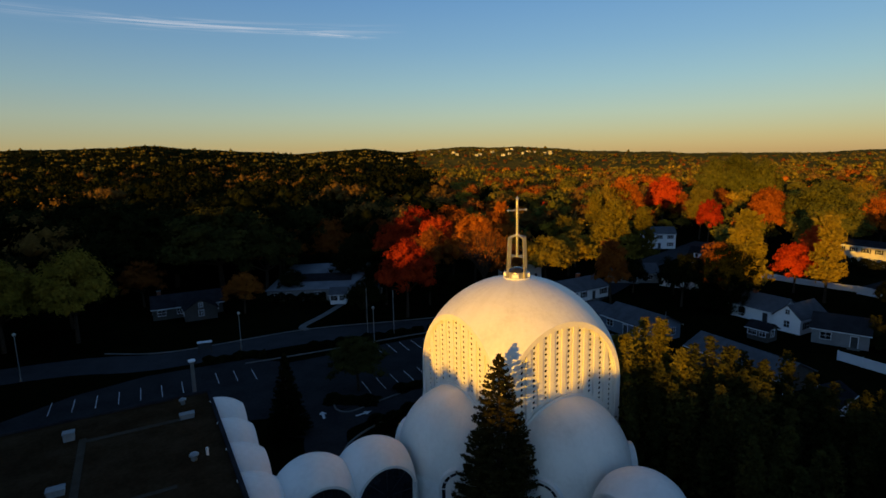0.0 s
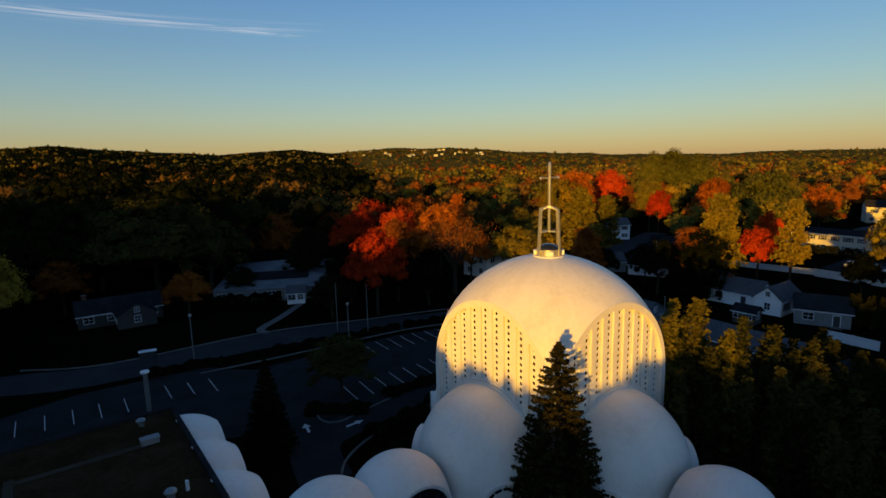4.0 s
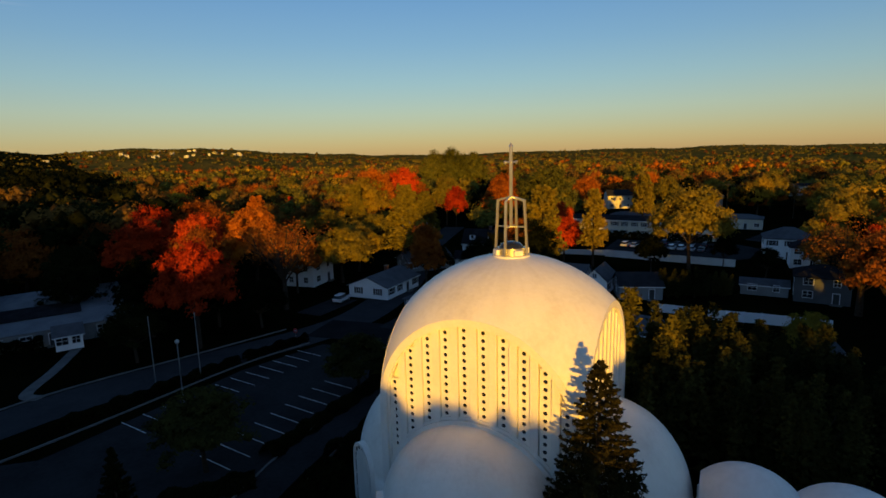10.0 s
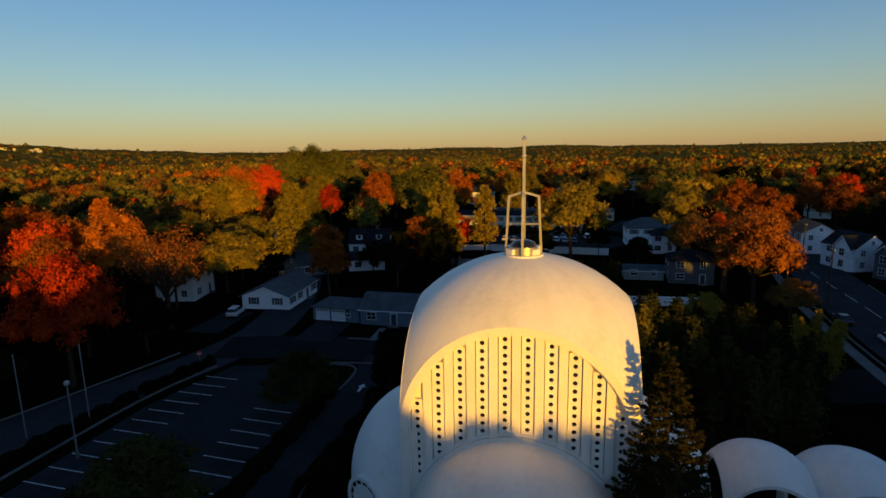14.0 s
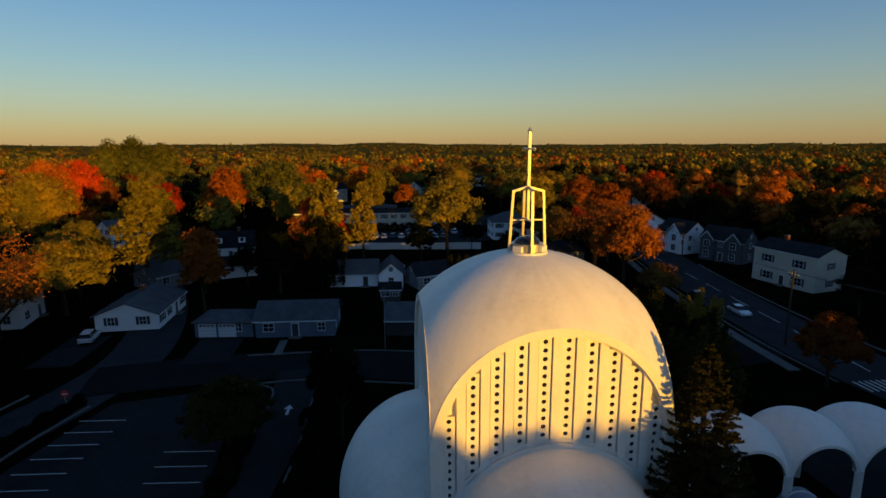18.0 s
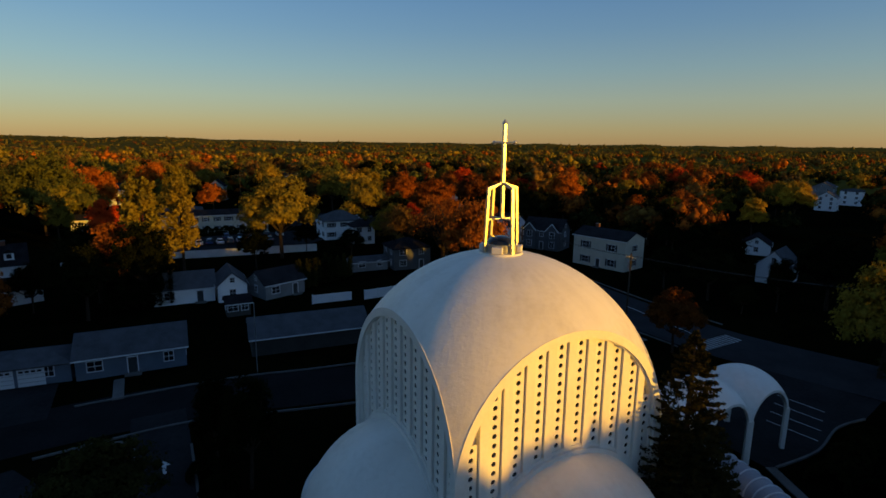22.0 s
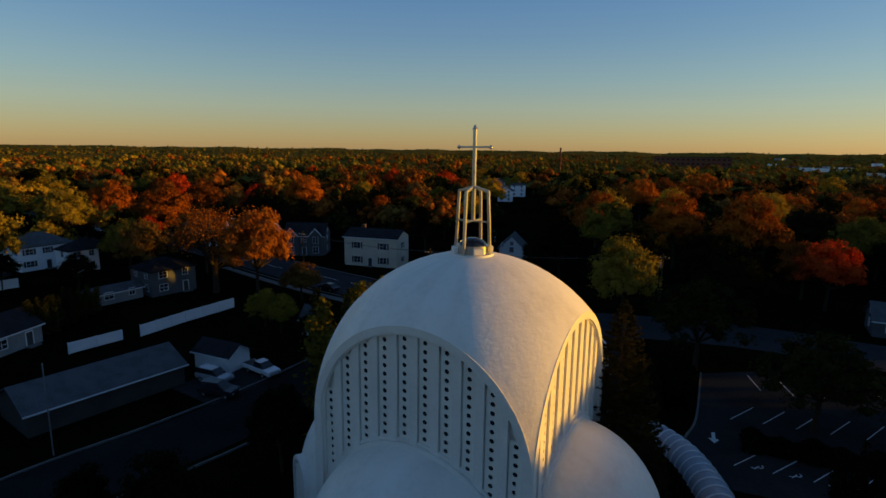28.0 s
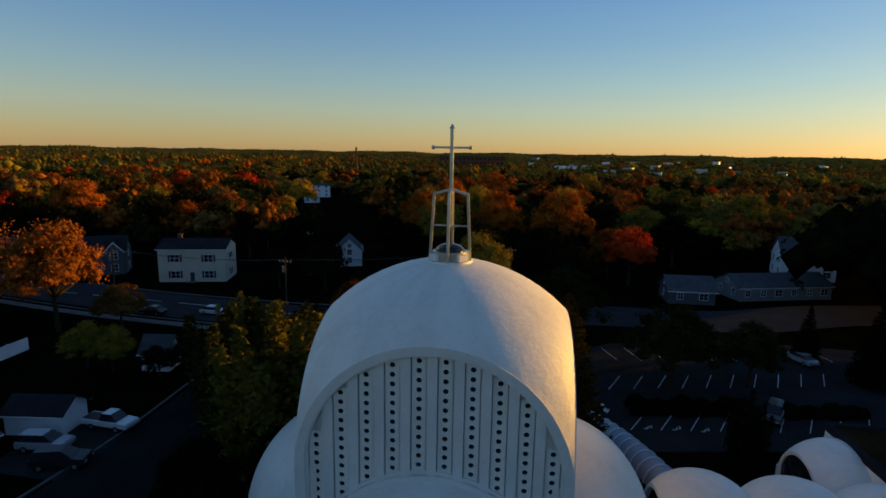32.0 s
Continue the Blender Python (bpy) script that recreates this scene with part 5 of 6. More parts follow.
def block(x, y, turn, w, d, h, mat, label, rows=3, name="mill_building"):
    b = thing(name, pose(x, y, float(hill(np.array(x * 1.0), np.array(y * 1.0))), 0, 0, turn), label, "building")
    part("wall", boxes((-w / 2, -d / 2, -2, w / 2, d / 2, h)), M[mat], b)
    part("roof", boxes((-w / 2 - 0.3, -d / 2 - 0.3, h, w / 2 + 0.3, d / 2 + 0.3, h + 0.5)), M["roof_dark"], b)
    for r in range(rows):
        for i in range(int(w / 6)):
            part("window", BAND, None, b, at=pose(-w / 2 + 3 + 6 * i, -d / 2 - 0.03, h * (r + 0.5) / rows))


BAND = finish(boxes((-1.6, -0.05, -0.9, 1.6, 0.05, 0.9)), "window")
BAND.materials.append(M["glass"])
block(420, -560, 225, 90, 20, 22, "brick", "long brown brick mill on the skyline", 4)
block(250, -640, 245, 60, 18, 8, "siding_white", "long pale flat-roofed warehouse far off", 1, "warehouse")
block(120, -560, 265, 70, 20, 8, "siding_white", "pale low warehouse far off", 1, "warehouse")
block(60, -420, 255, 40, 16, 7, "siding_cream", "sunlit pale low building far off", 1, "warehouse")

far = random.Random(9)
for i in range(22):
    az0, rr, w = far.triangular(76.5, 95, 84), far.uniform(1500, 2100), far.uniform(5, 14)
    block(rr * math.cos(radians(az0)), 50 + rr * math.sin(radians(az0)), az0 - 90 + far.uniform(-20, 20), w, 8, far.uniform(12.0, 14.0), "siding_cream", "pale hillside house catching the sun", 3, "hillside_house")
for i in range(44):
    az0, rr = -62 - 0.8 * i + far.uniform(-0.8, 0.8), far.uniform(600, 1900)
    block(rr * math.cos(radians(az0)), 50 + rr * math.sin(radians(az0)), az0 + 90 + far.uniform(-25, 25), far.uniform(7, 20), 10, far.uniform(11, 14.5), far.choice(("siding_white", "siding_grey", "siding_cream")), "pale low town building among distant trees", 2, "town_building")

# ---- trees ----
OCT_V = np.array([(1, 0, 0), (0, 1, 0), (-1, 0, 0), (0, -1, 0), (0, 0, 1), (0, 0, -1)], float)
OCT_F = np.array([(0, 1, 4), (1, 2, 4), (2, 3, 4), (3, 0, 4), (1, 0, 5), (2, 1, 5), (3, 2, 5), (0, 3, 5)])

def leaf_cards(points, size, rs, flat=0.0, slim=0.7, out=None, wild=0.55):
    """Small three-cornered leaves about their points, turned at random, or facing outwards from the crown."""
    n = len(points)
    a = rs.normal(size=(n, 3))
    a[:, 2] *= 1 - flat
    if out is not None:
        face = out / (np.linalg.norm(out, axis=1, keepdims=True) + 1e-9) + rs.normal(size=(n, 3)) * wild
        face /= np.linalg.norm(face, axis=1, keepdims=True) + 1e-9
        a -= (a * face).sum(1, keepdims=True) * face
    a /= np.linalg.norm(a, axis=1, keepdims=True) + 1e-9
    b = rs.normal(size=(n, 3)) if out is None else np.cross(face, a)
    b -= (a * b).sum(1, keepdims=True) * a
    b /= np.linalg.norm(b, axis=1, keepdims=True) + 1e-9
    s = size * rs.uniform(0.6, 1.3, (n, 1))
    v = np.stack([points - a * s, points + a * s * 0.5 + b * s * slim, points + a * s * 0.5 - b * s * slim], 1).reshape(-1, 3)
    return v, 3 * np.arange(n)[:, None] + np.array([0, 1, 2])


def with_core(v, f2, centres, radii, rs):
    """Adds small faceted clumps inside a crown, so that it is closed to the light."""
    n = len(centres)
    w = centres[:, None, :] + OCT_V[None] * (radii[:, None, None] * rs.uniform(0.7, 1.15, (n, len(OCT_V), 1)))
    g = (np.arange(n)[:, None, None] * len(OCT_V) + OCT_F[None]).reshape(-1, 3)
    return np.concatenate([v, w.reshape(-1, 3)]), np.concatenate([f2, g + len(v)])


def crown_points(rs, n, h, r, low, shape):
    """Leaf places on uneven clumps that fill a crown of height h and radius r above low."""
    k = rs.randint(130, 160)
    d = rs.normal(size=(k, 3))
    d /= np.linalg.norm(d, axis=1, keepdims=True)
    d[:, 2] = np.abs(d[:, 2]) * 1.1 - 0.35
    rad = rs.uniform(0.25, 0.97, (k, 1)) ** 0.7
    c = d * rad
    if shape == "tall":
        c[:, :2] *= 0.8
    mid = np.array([0, 0, low + (h - low) * 0.45])
    c = mid + c * np.array([r, r, (h - low) * 0.55])
    cr = rs.uniform(0.11, 0.25, k) * r
    i = rs.randint(0, k, n)
    q = rs.normal(size=(n, 3))
    q /= np.linalg.norm(q, axis=1, keepdims=True)
    q[:, 2] = np.where(q[:, 2] < -0.3, -q[:, 2], q[:, 2])
    return c[i] + q * (cr[i] * rs.uniform(0.25, 1.3, n) ** 0.6)[:, None] * np.array([1, 1, 0.85]), c, cr


def trunk_mesh(name, rs, h, low, tops, r0):
    bm = bmesh.new()
    fork = Vector((rs.uniform(-0.2, 0.2), rs.uniform(-0.2, 0.2), max(low, h * 0.28)))
    bar(bm, (0, 0, -0.2), fork, r0, r0 * 0.7, 9)
    for p in tops[:: max(1, len(tops) // 11)]:
        q = Vector(p)
        mid = fork.lerp(q, 0.5) + Vector((0, 0, -0.3))
        bar(bm, fork, mid, r0 * 0.42, r0 * 0.25, 6)
        bar(bm, mid, q, r0 * 0.25, 0.03, 5)
    me = finish(bm, name)
    me.materials.append(M["bark"])
    return me


TREES = {}


def proto(kind, seed):
    """Unit trees 10 m high, built once for each kind and seed."""
    key = (kind, seed)
    if key in TREES:
        return TREES[key]
    rs = np.random.RandomState(seed * 7 + len(kind))
    if kind == "round":
        p, tops, cr = crown_points(rs, 13500, 10, 4.3, 1.2, "round")
        v, f2 = with_core(*leaf_cards(p, 0.145, rs, out=p - np.array([0, 0, 3.6]), wild=0.5), tops, cr * 0.55, rs)
        t = trunk_mesh("trunk", rs, 10, 2.0, tops, 0.24)
    elif kind == "tall":
        p, tops, cr = crown_points(rs, 11500, 10, 3.4, 0.9, "tall")
        v, f2 = with_core(*leaf_cards(p, 0.145, rs, out=p - np.array([0, 0, 3.6]), wild=0.5), tops, cr * 0.55, rs)
        t = trunk_mesh("trunk", rs, 10, 1.6, tops, 0.2)
    elif kind == "shrub":
        n = 12000
        st = rs.randint(14, 20)
        a, rr = rs.uniform(0, 2 * math.pi, st), rs.uniform(0.2, 2.3, st)
        top = rs.uniform(6.5, 10, st) * (1 - 0.12 * rr / 2.3)
        i = rs.randint(0, st, n)
        z = top[i] * rs.uniform(0.06, 1.0, n) ** 0.75
        w = 0.75 * np.sqrt(np.clip(1 - z / top[i], 0.02, 1)) + 0.08
        lean = 1 + 0.35 * z / 10
        p = np.stack([np.cos(a[i]) * rr[i] * lean + rs.normal(size=n) * w * 0.6, np.sin(a[i]) * rr[i] * lean + rs.normal(size=n) * w * 0.6, z], 1)
        v, f2 = leaf_cards(p, 0.15, rs)
        cz = np.concatenate([np.stack([np.cos(a) * rr * 1.15, np.sin(a) * rr * 1.15, top * q], 1) for q in (0.15, 0.32, 0.5, 0.66)])
        v, f2 = with_core(v, f2, cz, np.full(len(cz), 0.5), rs)
        t = trunk_mesh("trunk", rs, 10, 1.0, np.stack([np.cos(a) * rr, np.sin(a) * rr, top * 0.8], 1), 0.16)
    elif kind == "spruce":
        pts = []
        for layer in range(80):
            u = (layer + rs.uniform(0.2, 0.8)) / 80
            reach = 2.15 * (1 - u) ** 0.70 + 0.03
            nb = max(4, int(13 * (1 - u) ** 0.7))
            for b2 in range(nb):
                a = 2 * math.pi * (b2 + rs.uniform(0, 0.7)) / nb + layer * 2.4
                ln = reach * rs.uniform(0.84, 1.08)
                m = int(34 + 52 * ln)
                s = rs.uniform(0.15, 1, m) ** 0.6
                dz = (-0.30 * s + 0.42 * s ** 2.2) * ln
                o = rs.normal(size=m) * (0.20 * s * (1.1 - s) * ln + 0.015)
                pts.append(np.stack([np.cos(a) * s * ln - np.sin(a) * o, np.sin(a) * s * ln + np.cos(a) * o, 0.3 + 9.66 * u + dz + rs.normal(size=m) * 0.02], 1))
        v, f2 = leaf_cards(np.concatenate(pts), 0.085, rs, 0.3, 0.38)
        bm = bmesh.new()
        bar(bm, (0, 0, -0.2), (0, 0, 9.9), 0.20, 0.02, 9)
        t = finish(bm, "trunk")
        t.materials.append(M["bark"])
    elif kind in ("fir", "pine"):
        pts = []
        fir = kind == "fir"
        layers = 64 if fir else 15
        for layer in range(layers):
            u = (layer + 0.5) / layers
            z0 = 0.3 + 9.62 * u if fir else 2.5 + 7.2 * u
            reach = (2.1 * (1 - u) ** 0.92 + 0.05) if fir else 2.9 * (1 - 0.7 * u) * rs.uniform(0.75, 1.15)
            nb = max(4, int(12 * (1 - u) ** 0.8)) if fir else 7
            for b2 in range(nb):
                a = 2 * math.pi * (b2 / nb) + rs.uniform(0, 6) * 0.35 + layer * 2.4
                ln = reach * (rs.uniform(0.80, 1.10) if fir else rs.uniform(0.72, 1.08))
                m = int(16 + 22 * ln) if fir else 52
                s = rs.uniform(0.10, 1, m) ** 0.7
                dz = (-0.22 * s + 0.30 * s * s) * ln if fir else 0.22 * s * ln
                spread = 0.26 * s * (1.12 - s) * ln + 0.02
                o = rs.normal(size=m) * spread * (0.8 if fir else 1.1)
                pts.append(np.stack([np.cos(a) * s * ln - np.sin(a) * o, np.sin(a) * s * ln + np.cos(a) * o, z0 + dz + rs.normal(size=m) * (0.03 if fir else 0.16)], 1))
        p = np.concatenate(pts)
        v, f2 = leaf_cards(p, 0.12 if fir else 0.2, rs, 0.5)
        bm = bmesh.new()
        bar(bm, (0, 0, -0.2), (0, 0, 9.9), 0.20, 0.02, 9)
        t = finish(bm, "trunk")
        t.materials.append(M["bark"])
    elif kind == "bare":
        bm = bmesh.new()
        bar(bm, (0, 0, -0.2), (0, 0, 3.2), 0.24, 0.18, 8)
        tips = []
        for b2 in range(16):
            a, el = rs.uniform(0, 2 * math.pi), rs.uniform(0.9, 1.4)
            p0 = Vector((0, 0, rs.uniform(2.2, 3.4)))
            p1 = p0 + Vector((math.cos(a) * math.cos(el), math.sin(a) * math.cos(el), math.sin(el))) * rs.uniform(3.2, 4.6)
            bar(bm, p0, p1, 0.09, 0.05, 5)
            for c2 in range(6):
                a2, e2 = a + rs.normal() * 0.7, rs.uniform(0.6, 1.4)
                q0 = p0.lerp(p1, rs.uniform(0.4, 1))
                q1 = q0 + Vector((math.cos(a2) * math.cos(e2), math.sin(a2) * math.cos(e2), math.sin(e2))) * rs.uniform(1.2, 2.4)
                bar(bm, q0, q1, 0.04, 0.012, 4)
                tips.append(q1)
        t = finish(bm, "trunk")
        t.materials.append(M["bark"])
        tips = np.array([tuple(q) for q in tips])
        i = rs.randint(0, len(tips), 3200)
        v, f2 = leaf_cards(tips[i] + rs.normal(size=(3200, 3)) * 0.35, 0.085, rs)
    TREES[key] = (v, f2, t, {})
    return TREES[key]


COUNT = [0]


def tree(x, y, h, colour, kind="round", wide=1.0, name="tree", label="", group="autumn trees", base=None):
    COUNT[0] += 1
    v, f2, t, made = proto(kind, COUNT[0] % 3)
    if "crown" not in made:
        made["crown"] = quads_mesh("crown", v, f2)
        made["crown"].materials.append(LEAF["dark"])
    words = {"green": "green leafy", "dark": "shade-darkened green leafy", "needle": "dark evergreen", "yellow": "golden yellow", "olive": "yellow-green", "orange": "orange autumn", "rust": "rust-brown autumn", "red": "bright red autumn", "brown": "brown autumn", "yew": "dark green"}[colour]
    nouns = {"round": "broad tree", "tall": "upright tree", "shrub": "many-stemmed tall shrub", "fir": "conical spruce", "spruce": "conical spruce", "pine": "layered pine", "bare": "thinly leaved tree"}
    ob = thing(name, pose(x, y, G if base is None else base, 0, 0, (COUNT[0] * 77) % 360), label or words + " " + nouns[kind] + " in evening light", "tree", group)
    ob.scale = (h / 10 * wide, h / 10 * wide, h / 10)
    part("trunk", t, None, ob)
    leaves = part("crown", made["crown"], None, ob)
    leaves.material_slots[0].link = "OBJECT"
    leaves.material_slots[0].material = LEAF[colour]
    return ob


# the spruce beside the church and the planting round it
tree(4.62, 41.95, 16.9, "needle", "spruce", 1.24, "spruce", "tall conical spruce standing close to the church", "evergreens")
tree(-19.1, 60.8, 10.6, "dark", "fir", 1.25, "spruce", "dark conical spruce by the hall", "evergreens")
tree(-7.3, 31.8, 9.2, "dark", "shrub", .62, "arborvitae", "dark columnar arborvitae beside the covered walkway", "evergreens")
tree(-9.5, -6.5, 8.0, "dark", "fir", 1.2, "spruce", "", "evergreens")
tree(-17.0, -2.0, 11.5, "dark", "fir", 1.3, "spruce", "", "evergreens")
tree(-12.4, 73.0, 8.8, "yew", "round", 1.25, label="round green tree on the lot island")
tree(6.2, 80.5, 8.4, "yew", "round", 1.15, label="dark green tree on the lot edge")
tree(12.5, 72.5, 11.0, "dark", "tall", 0.8)
tree(15.5, 76.5, 9.5, "dark", "tall", 0.7)
# olive paints the sunlit one; the darker colour paints the shaded rest
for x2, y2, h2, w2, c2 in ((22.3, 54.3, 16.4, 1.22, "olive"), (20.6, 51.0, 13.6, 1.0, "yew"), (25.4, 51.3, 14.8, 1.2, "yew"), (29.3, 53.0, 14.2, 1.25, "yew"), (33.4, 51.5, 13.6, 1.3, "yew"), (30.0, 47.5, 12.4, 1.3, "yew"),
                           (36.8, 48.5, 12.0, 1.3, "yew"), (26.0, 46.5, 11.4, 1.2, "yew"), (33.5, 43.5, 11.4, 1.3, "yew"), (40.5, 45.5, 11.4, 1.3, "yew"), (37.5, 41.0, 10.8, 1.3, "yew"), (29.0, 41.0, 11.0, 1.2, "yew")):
    tree(x2, y2, h2, c2, "shrub", w2, label="tall upright arborvitae beside the church, sun and shade in its colour", group="church planting")
tree(19.5, 58.5, 9.0, "dark", "round", 0.6, group="church planting")
tree(22.0, 63.0, 9.0, "dark", "round", 0.7, group="church planting")
tree(44, 26.5, 9.8, "rust", "round", .95)
# north side of the street
tree(-7.5, 109.5, 19.2, "red", "round", .76)
tree(8.6, 140.5, 20.2, "orange", "round", .86)
tree(-1.5, 143.5, 19.4, "red", "round", .8)
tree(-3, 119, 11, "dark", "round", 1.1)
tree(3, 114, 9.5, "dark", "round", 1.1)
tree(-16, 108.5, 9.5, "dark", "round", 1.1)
tree(9.8, 123.0, 18.5, "rust", "bare", 1.25)
tree(-13, 120, 14.5, "dark", "round", .9)
tree(-3, 134, 17.5, "rust", "round", .8)
tree(-12, 149, 19.5, "red", "round", .9)
tree(3, 150, 19, "orange", "round", .85)
tree(-24, 136, 12, "dark", "round", 1.0)
tree(15.5, 134, 15, "rust", "round", .8)
tree(-20, 165, 17, "rust", "round", .95)
tree(-8, 172, 19.5, "red", "round", .9)
tree(3, 180, 20, "orange", "round", .9)
tree(-33, 160, 17.5, "rust", "round", 1)
tree(-46, 152, 17, "rust", "round", 1)
tree(16, 170, 18.5, "orange", "round", .9)
tree(-24, 150, 14, "dark", "round", 1)
tree(-12, 146, 13, "dark", "round", 1)
tree(40, 158, 13, "olive", "round", 1)
tree(50, 167, 13, "olive", "round", 1)
tree(43.6, 190.7, 13.6, "olive", "round", .8)
tree(27, 137, 14.5, "olive", "round", 1.15)
tree(35, 146, 12.8, "olive", "round", 1.15)
tree(45, 140, 21.5, "olive", "pine", 1.3)
tree(56, 148, 19, "olive", "pine", 1.1)
tree(38, 117.5, 17, "rust", "tall", .8)
tree(59.5, 108.5, 15.5, "dark", "round", .85)
tree(63.5, 110, 21.5, "olive", "pine", 1.05)
tree(59.5, 112.5, 16.5, "rust", "tall", 1.0)
tree(58, 110.5, 7, "dark", "shrub", 1.5, name="bush", group="garden shrubs")
tree(60.5, 106.5, 6.5, "dark", "shrub", 1.5, name="bush", group="garden shrubs")
tree(46, 126, 9, "dark", "round", .9)
tree(55, 124, 9, "dark", "round", .9)
tree(52, 113, 13.5, "dark", "round", .9)
tree(61, 117, 13, "dark", "round", .9)
tree(70, 125, 13.5, "dark", "round", .9)
tree(66, 208, 24, "yellow", "round", .9)
tree(74, 217, 26.5, "orange", "round", .7)
tree(58, 200, 19, "olive", "pine", 1)
tree(100.8, 244, 26.5, "red", "round", .75)
tree(110, 272, 24, "rust", "round", .6)
tree(100, 206, 22.8, "olive", "round", .65)
tree(100, 199, 18.5, "red", "round", .62)
tree(125, 175, 26, "green", "round", 1.0)
tree(138, 183, 24, "olive", "round", .95)
tree(110, 160, 15, "olive", "tall", .9)
tree(161, 291, 36, "green", "round", .7)
tree(150, 296, 34, "green", "round", .68)
tree(171, 287, 34, "green", "round", .7)
tree(115, 188, 23, "orange", "round", .8)
tree(135, 200, 20, "olive", "round", .9)
tree(83, 123, 13.6, "red", "round", .9)
tree(99.5, 98, 22, "olive", "round", 1.0)
tree(88, 100, 10, "dark", "round", .9)
tree(84, 114, 19.5, "olive", "pine", .9)
tree(73, 85, 6.5, "yew", "shrub", 1.3, name="bush", group="garden shrubs")
tree(77, 82, 6.5, "yew", "shrub", 1.4, name="bush", group="garden shrubs")
tree(81.5, 79, 5.5, "yew", "shrub", 1.3, name="bush", group="garden shrubs")
tree(103, 82, 7.5, "dark", "round", 1.1)
tree(108, 94.5, 8, "dark", "round", 1)
tree(106, 58.5, 16.2, "rust", "round", .95)
tree(81, 52.5, 18.5, "rust", "round", .85)
tree(87.5, 59, 17.5, "rust", "bare", 1.5)
tree(75, 46, 8, "brown", "round", 1.1)
tree(119, 68, 13, "red", "round", .6)
# three trees added to keep the low sun off the motel
tree(103, 70, 14, "brown", "round", .9)
tree(112, 73, 14, "olive", "round", .9)
tree(122, 73, 14.5, "dark", "round", .9)
tree(149, 86, 18.5, "olive", "round", .9)
tree(144, 63, 19, "orange", "round", .9)
tree(171, 17, 20, "orange", "round", .85)
tree(155, 35, 17, "dark", "round", .9)
tree(150, 150, 20, "olive", "pine", 1.1)
tree(178, 150, 13, "orange", "round", 1)
tree(184, 165, 19, "olive", "round", .9)
tree(200, 185, 21, "orange", "round", .9)
tree(210, 140, 18, "yellow", "round", .9)
tree(240, 150, 19, "olive", "round", .9)
tree(224, 98, 18.5, "yellow", "round", .95)
tree(200, 60, 17, "rust", "round", .9)
tree(139, 10, 17, "dark", "round", .9)
tree(125, 2, 15, "dark", "round", 1)
tree(108, 2, 14, "dark", "round", .9)
tree(140, -12, 16, "rust", "round", .9)
tree(62, 55.5, 7, "olive", "round", 1.0, name="bush", group="garden shrubs")
tree(58.5, 54, 6.5, "olive", "round", 1.0, name="bush", group="garden shrubs")
tree(52.5, 40, 9, "olive", "shrub", 1.1, name="bush", group="garden shrubs")
tree(52.4, 51.2, 4.6, "dark", "round", 1.2, name="bush", group="garden shrubs")
tree(51.5, 47.5, 5.5, "dark", "round", 1.0, name="bush", group="garden shrubs")
tree(78, 15, 9, "dark", "round", 1)
tree(70, 10, 11, "dark", "round", 1)
# south of the church
tree(36.8, 4.2, 15.8, "olive", "round", .85)
tree(18.6, 11.2, 13.1, "yew", "round", 1.12)
tree(2.8, 14.8, 11.6, "yew", "round", 1.2)
tree(-4.5, 8.5, 9.0, "yew", "round", 1.0)
tree(24, -34, 14, "red", "round", .95)
tree(30, -38, 13, "rust", "round", .9)
tree(44, -43, 21, "orange", "round", .85)
tree(60, -40, 20, "orange", "round", .8)
tree(70, -28, 18, "olive", "round", .9)
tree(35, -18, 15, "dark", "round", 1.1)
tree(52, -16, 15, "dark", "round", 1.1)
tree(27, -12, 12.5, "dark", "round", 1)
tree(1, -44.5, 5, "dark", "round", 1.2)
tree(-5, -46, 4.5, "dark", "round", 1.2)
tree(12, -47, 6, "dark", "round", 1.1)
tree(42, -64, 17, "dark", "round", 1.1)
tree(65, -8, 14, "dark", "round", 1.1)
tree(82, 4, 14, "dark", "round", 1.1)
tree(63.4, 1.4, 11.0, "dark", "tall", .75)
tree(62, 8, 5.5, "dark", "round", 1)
tree(78, -34, 17, "rust", "round", 1)
tree(90, -45, 18, "orange", "round", .9)
tree(100, -60, 18, "olive", "round", .9)
tree(22, -62, 15, "dark", "round", 1.1)
tree(30, -84, 16, "dark", "round", 1.1)
tree(-22, -72, 15, "dark", "round", 1.1)
tree(-16, -98, 16, "dark", "round", 1.1)
tree(60, -90, 18, "orange", "round", 1)
tree(120, -100, 19, "orange", "round", 1)
# the wood to the west, its evening shade put into dark leaf colours
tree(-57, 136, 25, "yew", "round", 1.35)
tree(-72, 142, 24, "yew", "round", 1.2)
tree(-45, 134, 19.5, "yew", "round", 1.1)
tree(-47, 152, 21, "dark", "round", 1.1)
# brighter olive here stands in for light that the tall belt blocks
tree(-69, 97, 19.5, "olive", "round", .85)
tree(-79, 92, 18.5, "olive", "round", 1)
tree(-90, 99, 20, "olive", "round", 1.1)
tree(-76, 106, 16, "dark", "round", 1)
tree(-70, 122, 12, "rust", "round", 1)
tree(-84, 134, 25, "yew", "round", 1.2)
tree(-104, 130, 22, "dark", "round", 1.2)
tree(-44, 115, 10, "rust", "round", 1.05)
tree(-88, 150, 23, "yew", "round", 1.2)
tree(-60, 165, 21, "dark", "round", 1.2)
tree(-80, 175, 22, "dark", "round", 1.2)
tree(-100, 165, 23, "dark", "round", 1.2)
tree(-12, 126, 7, "dark", "round", 1.1)
tree(-37, 128, 8, "dark", "round", 1.1)

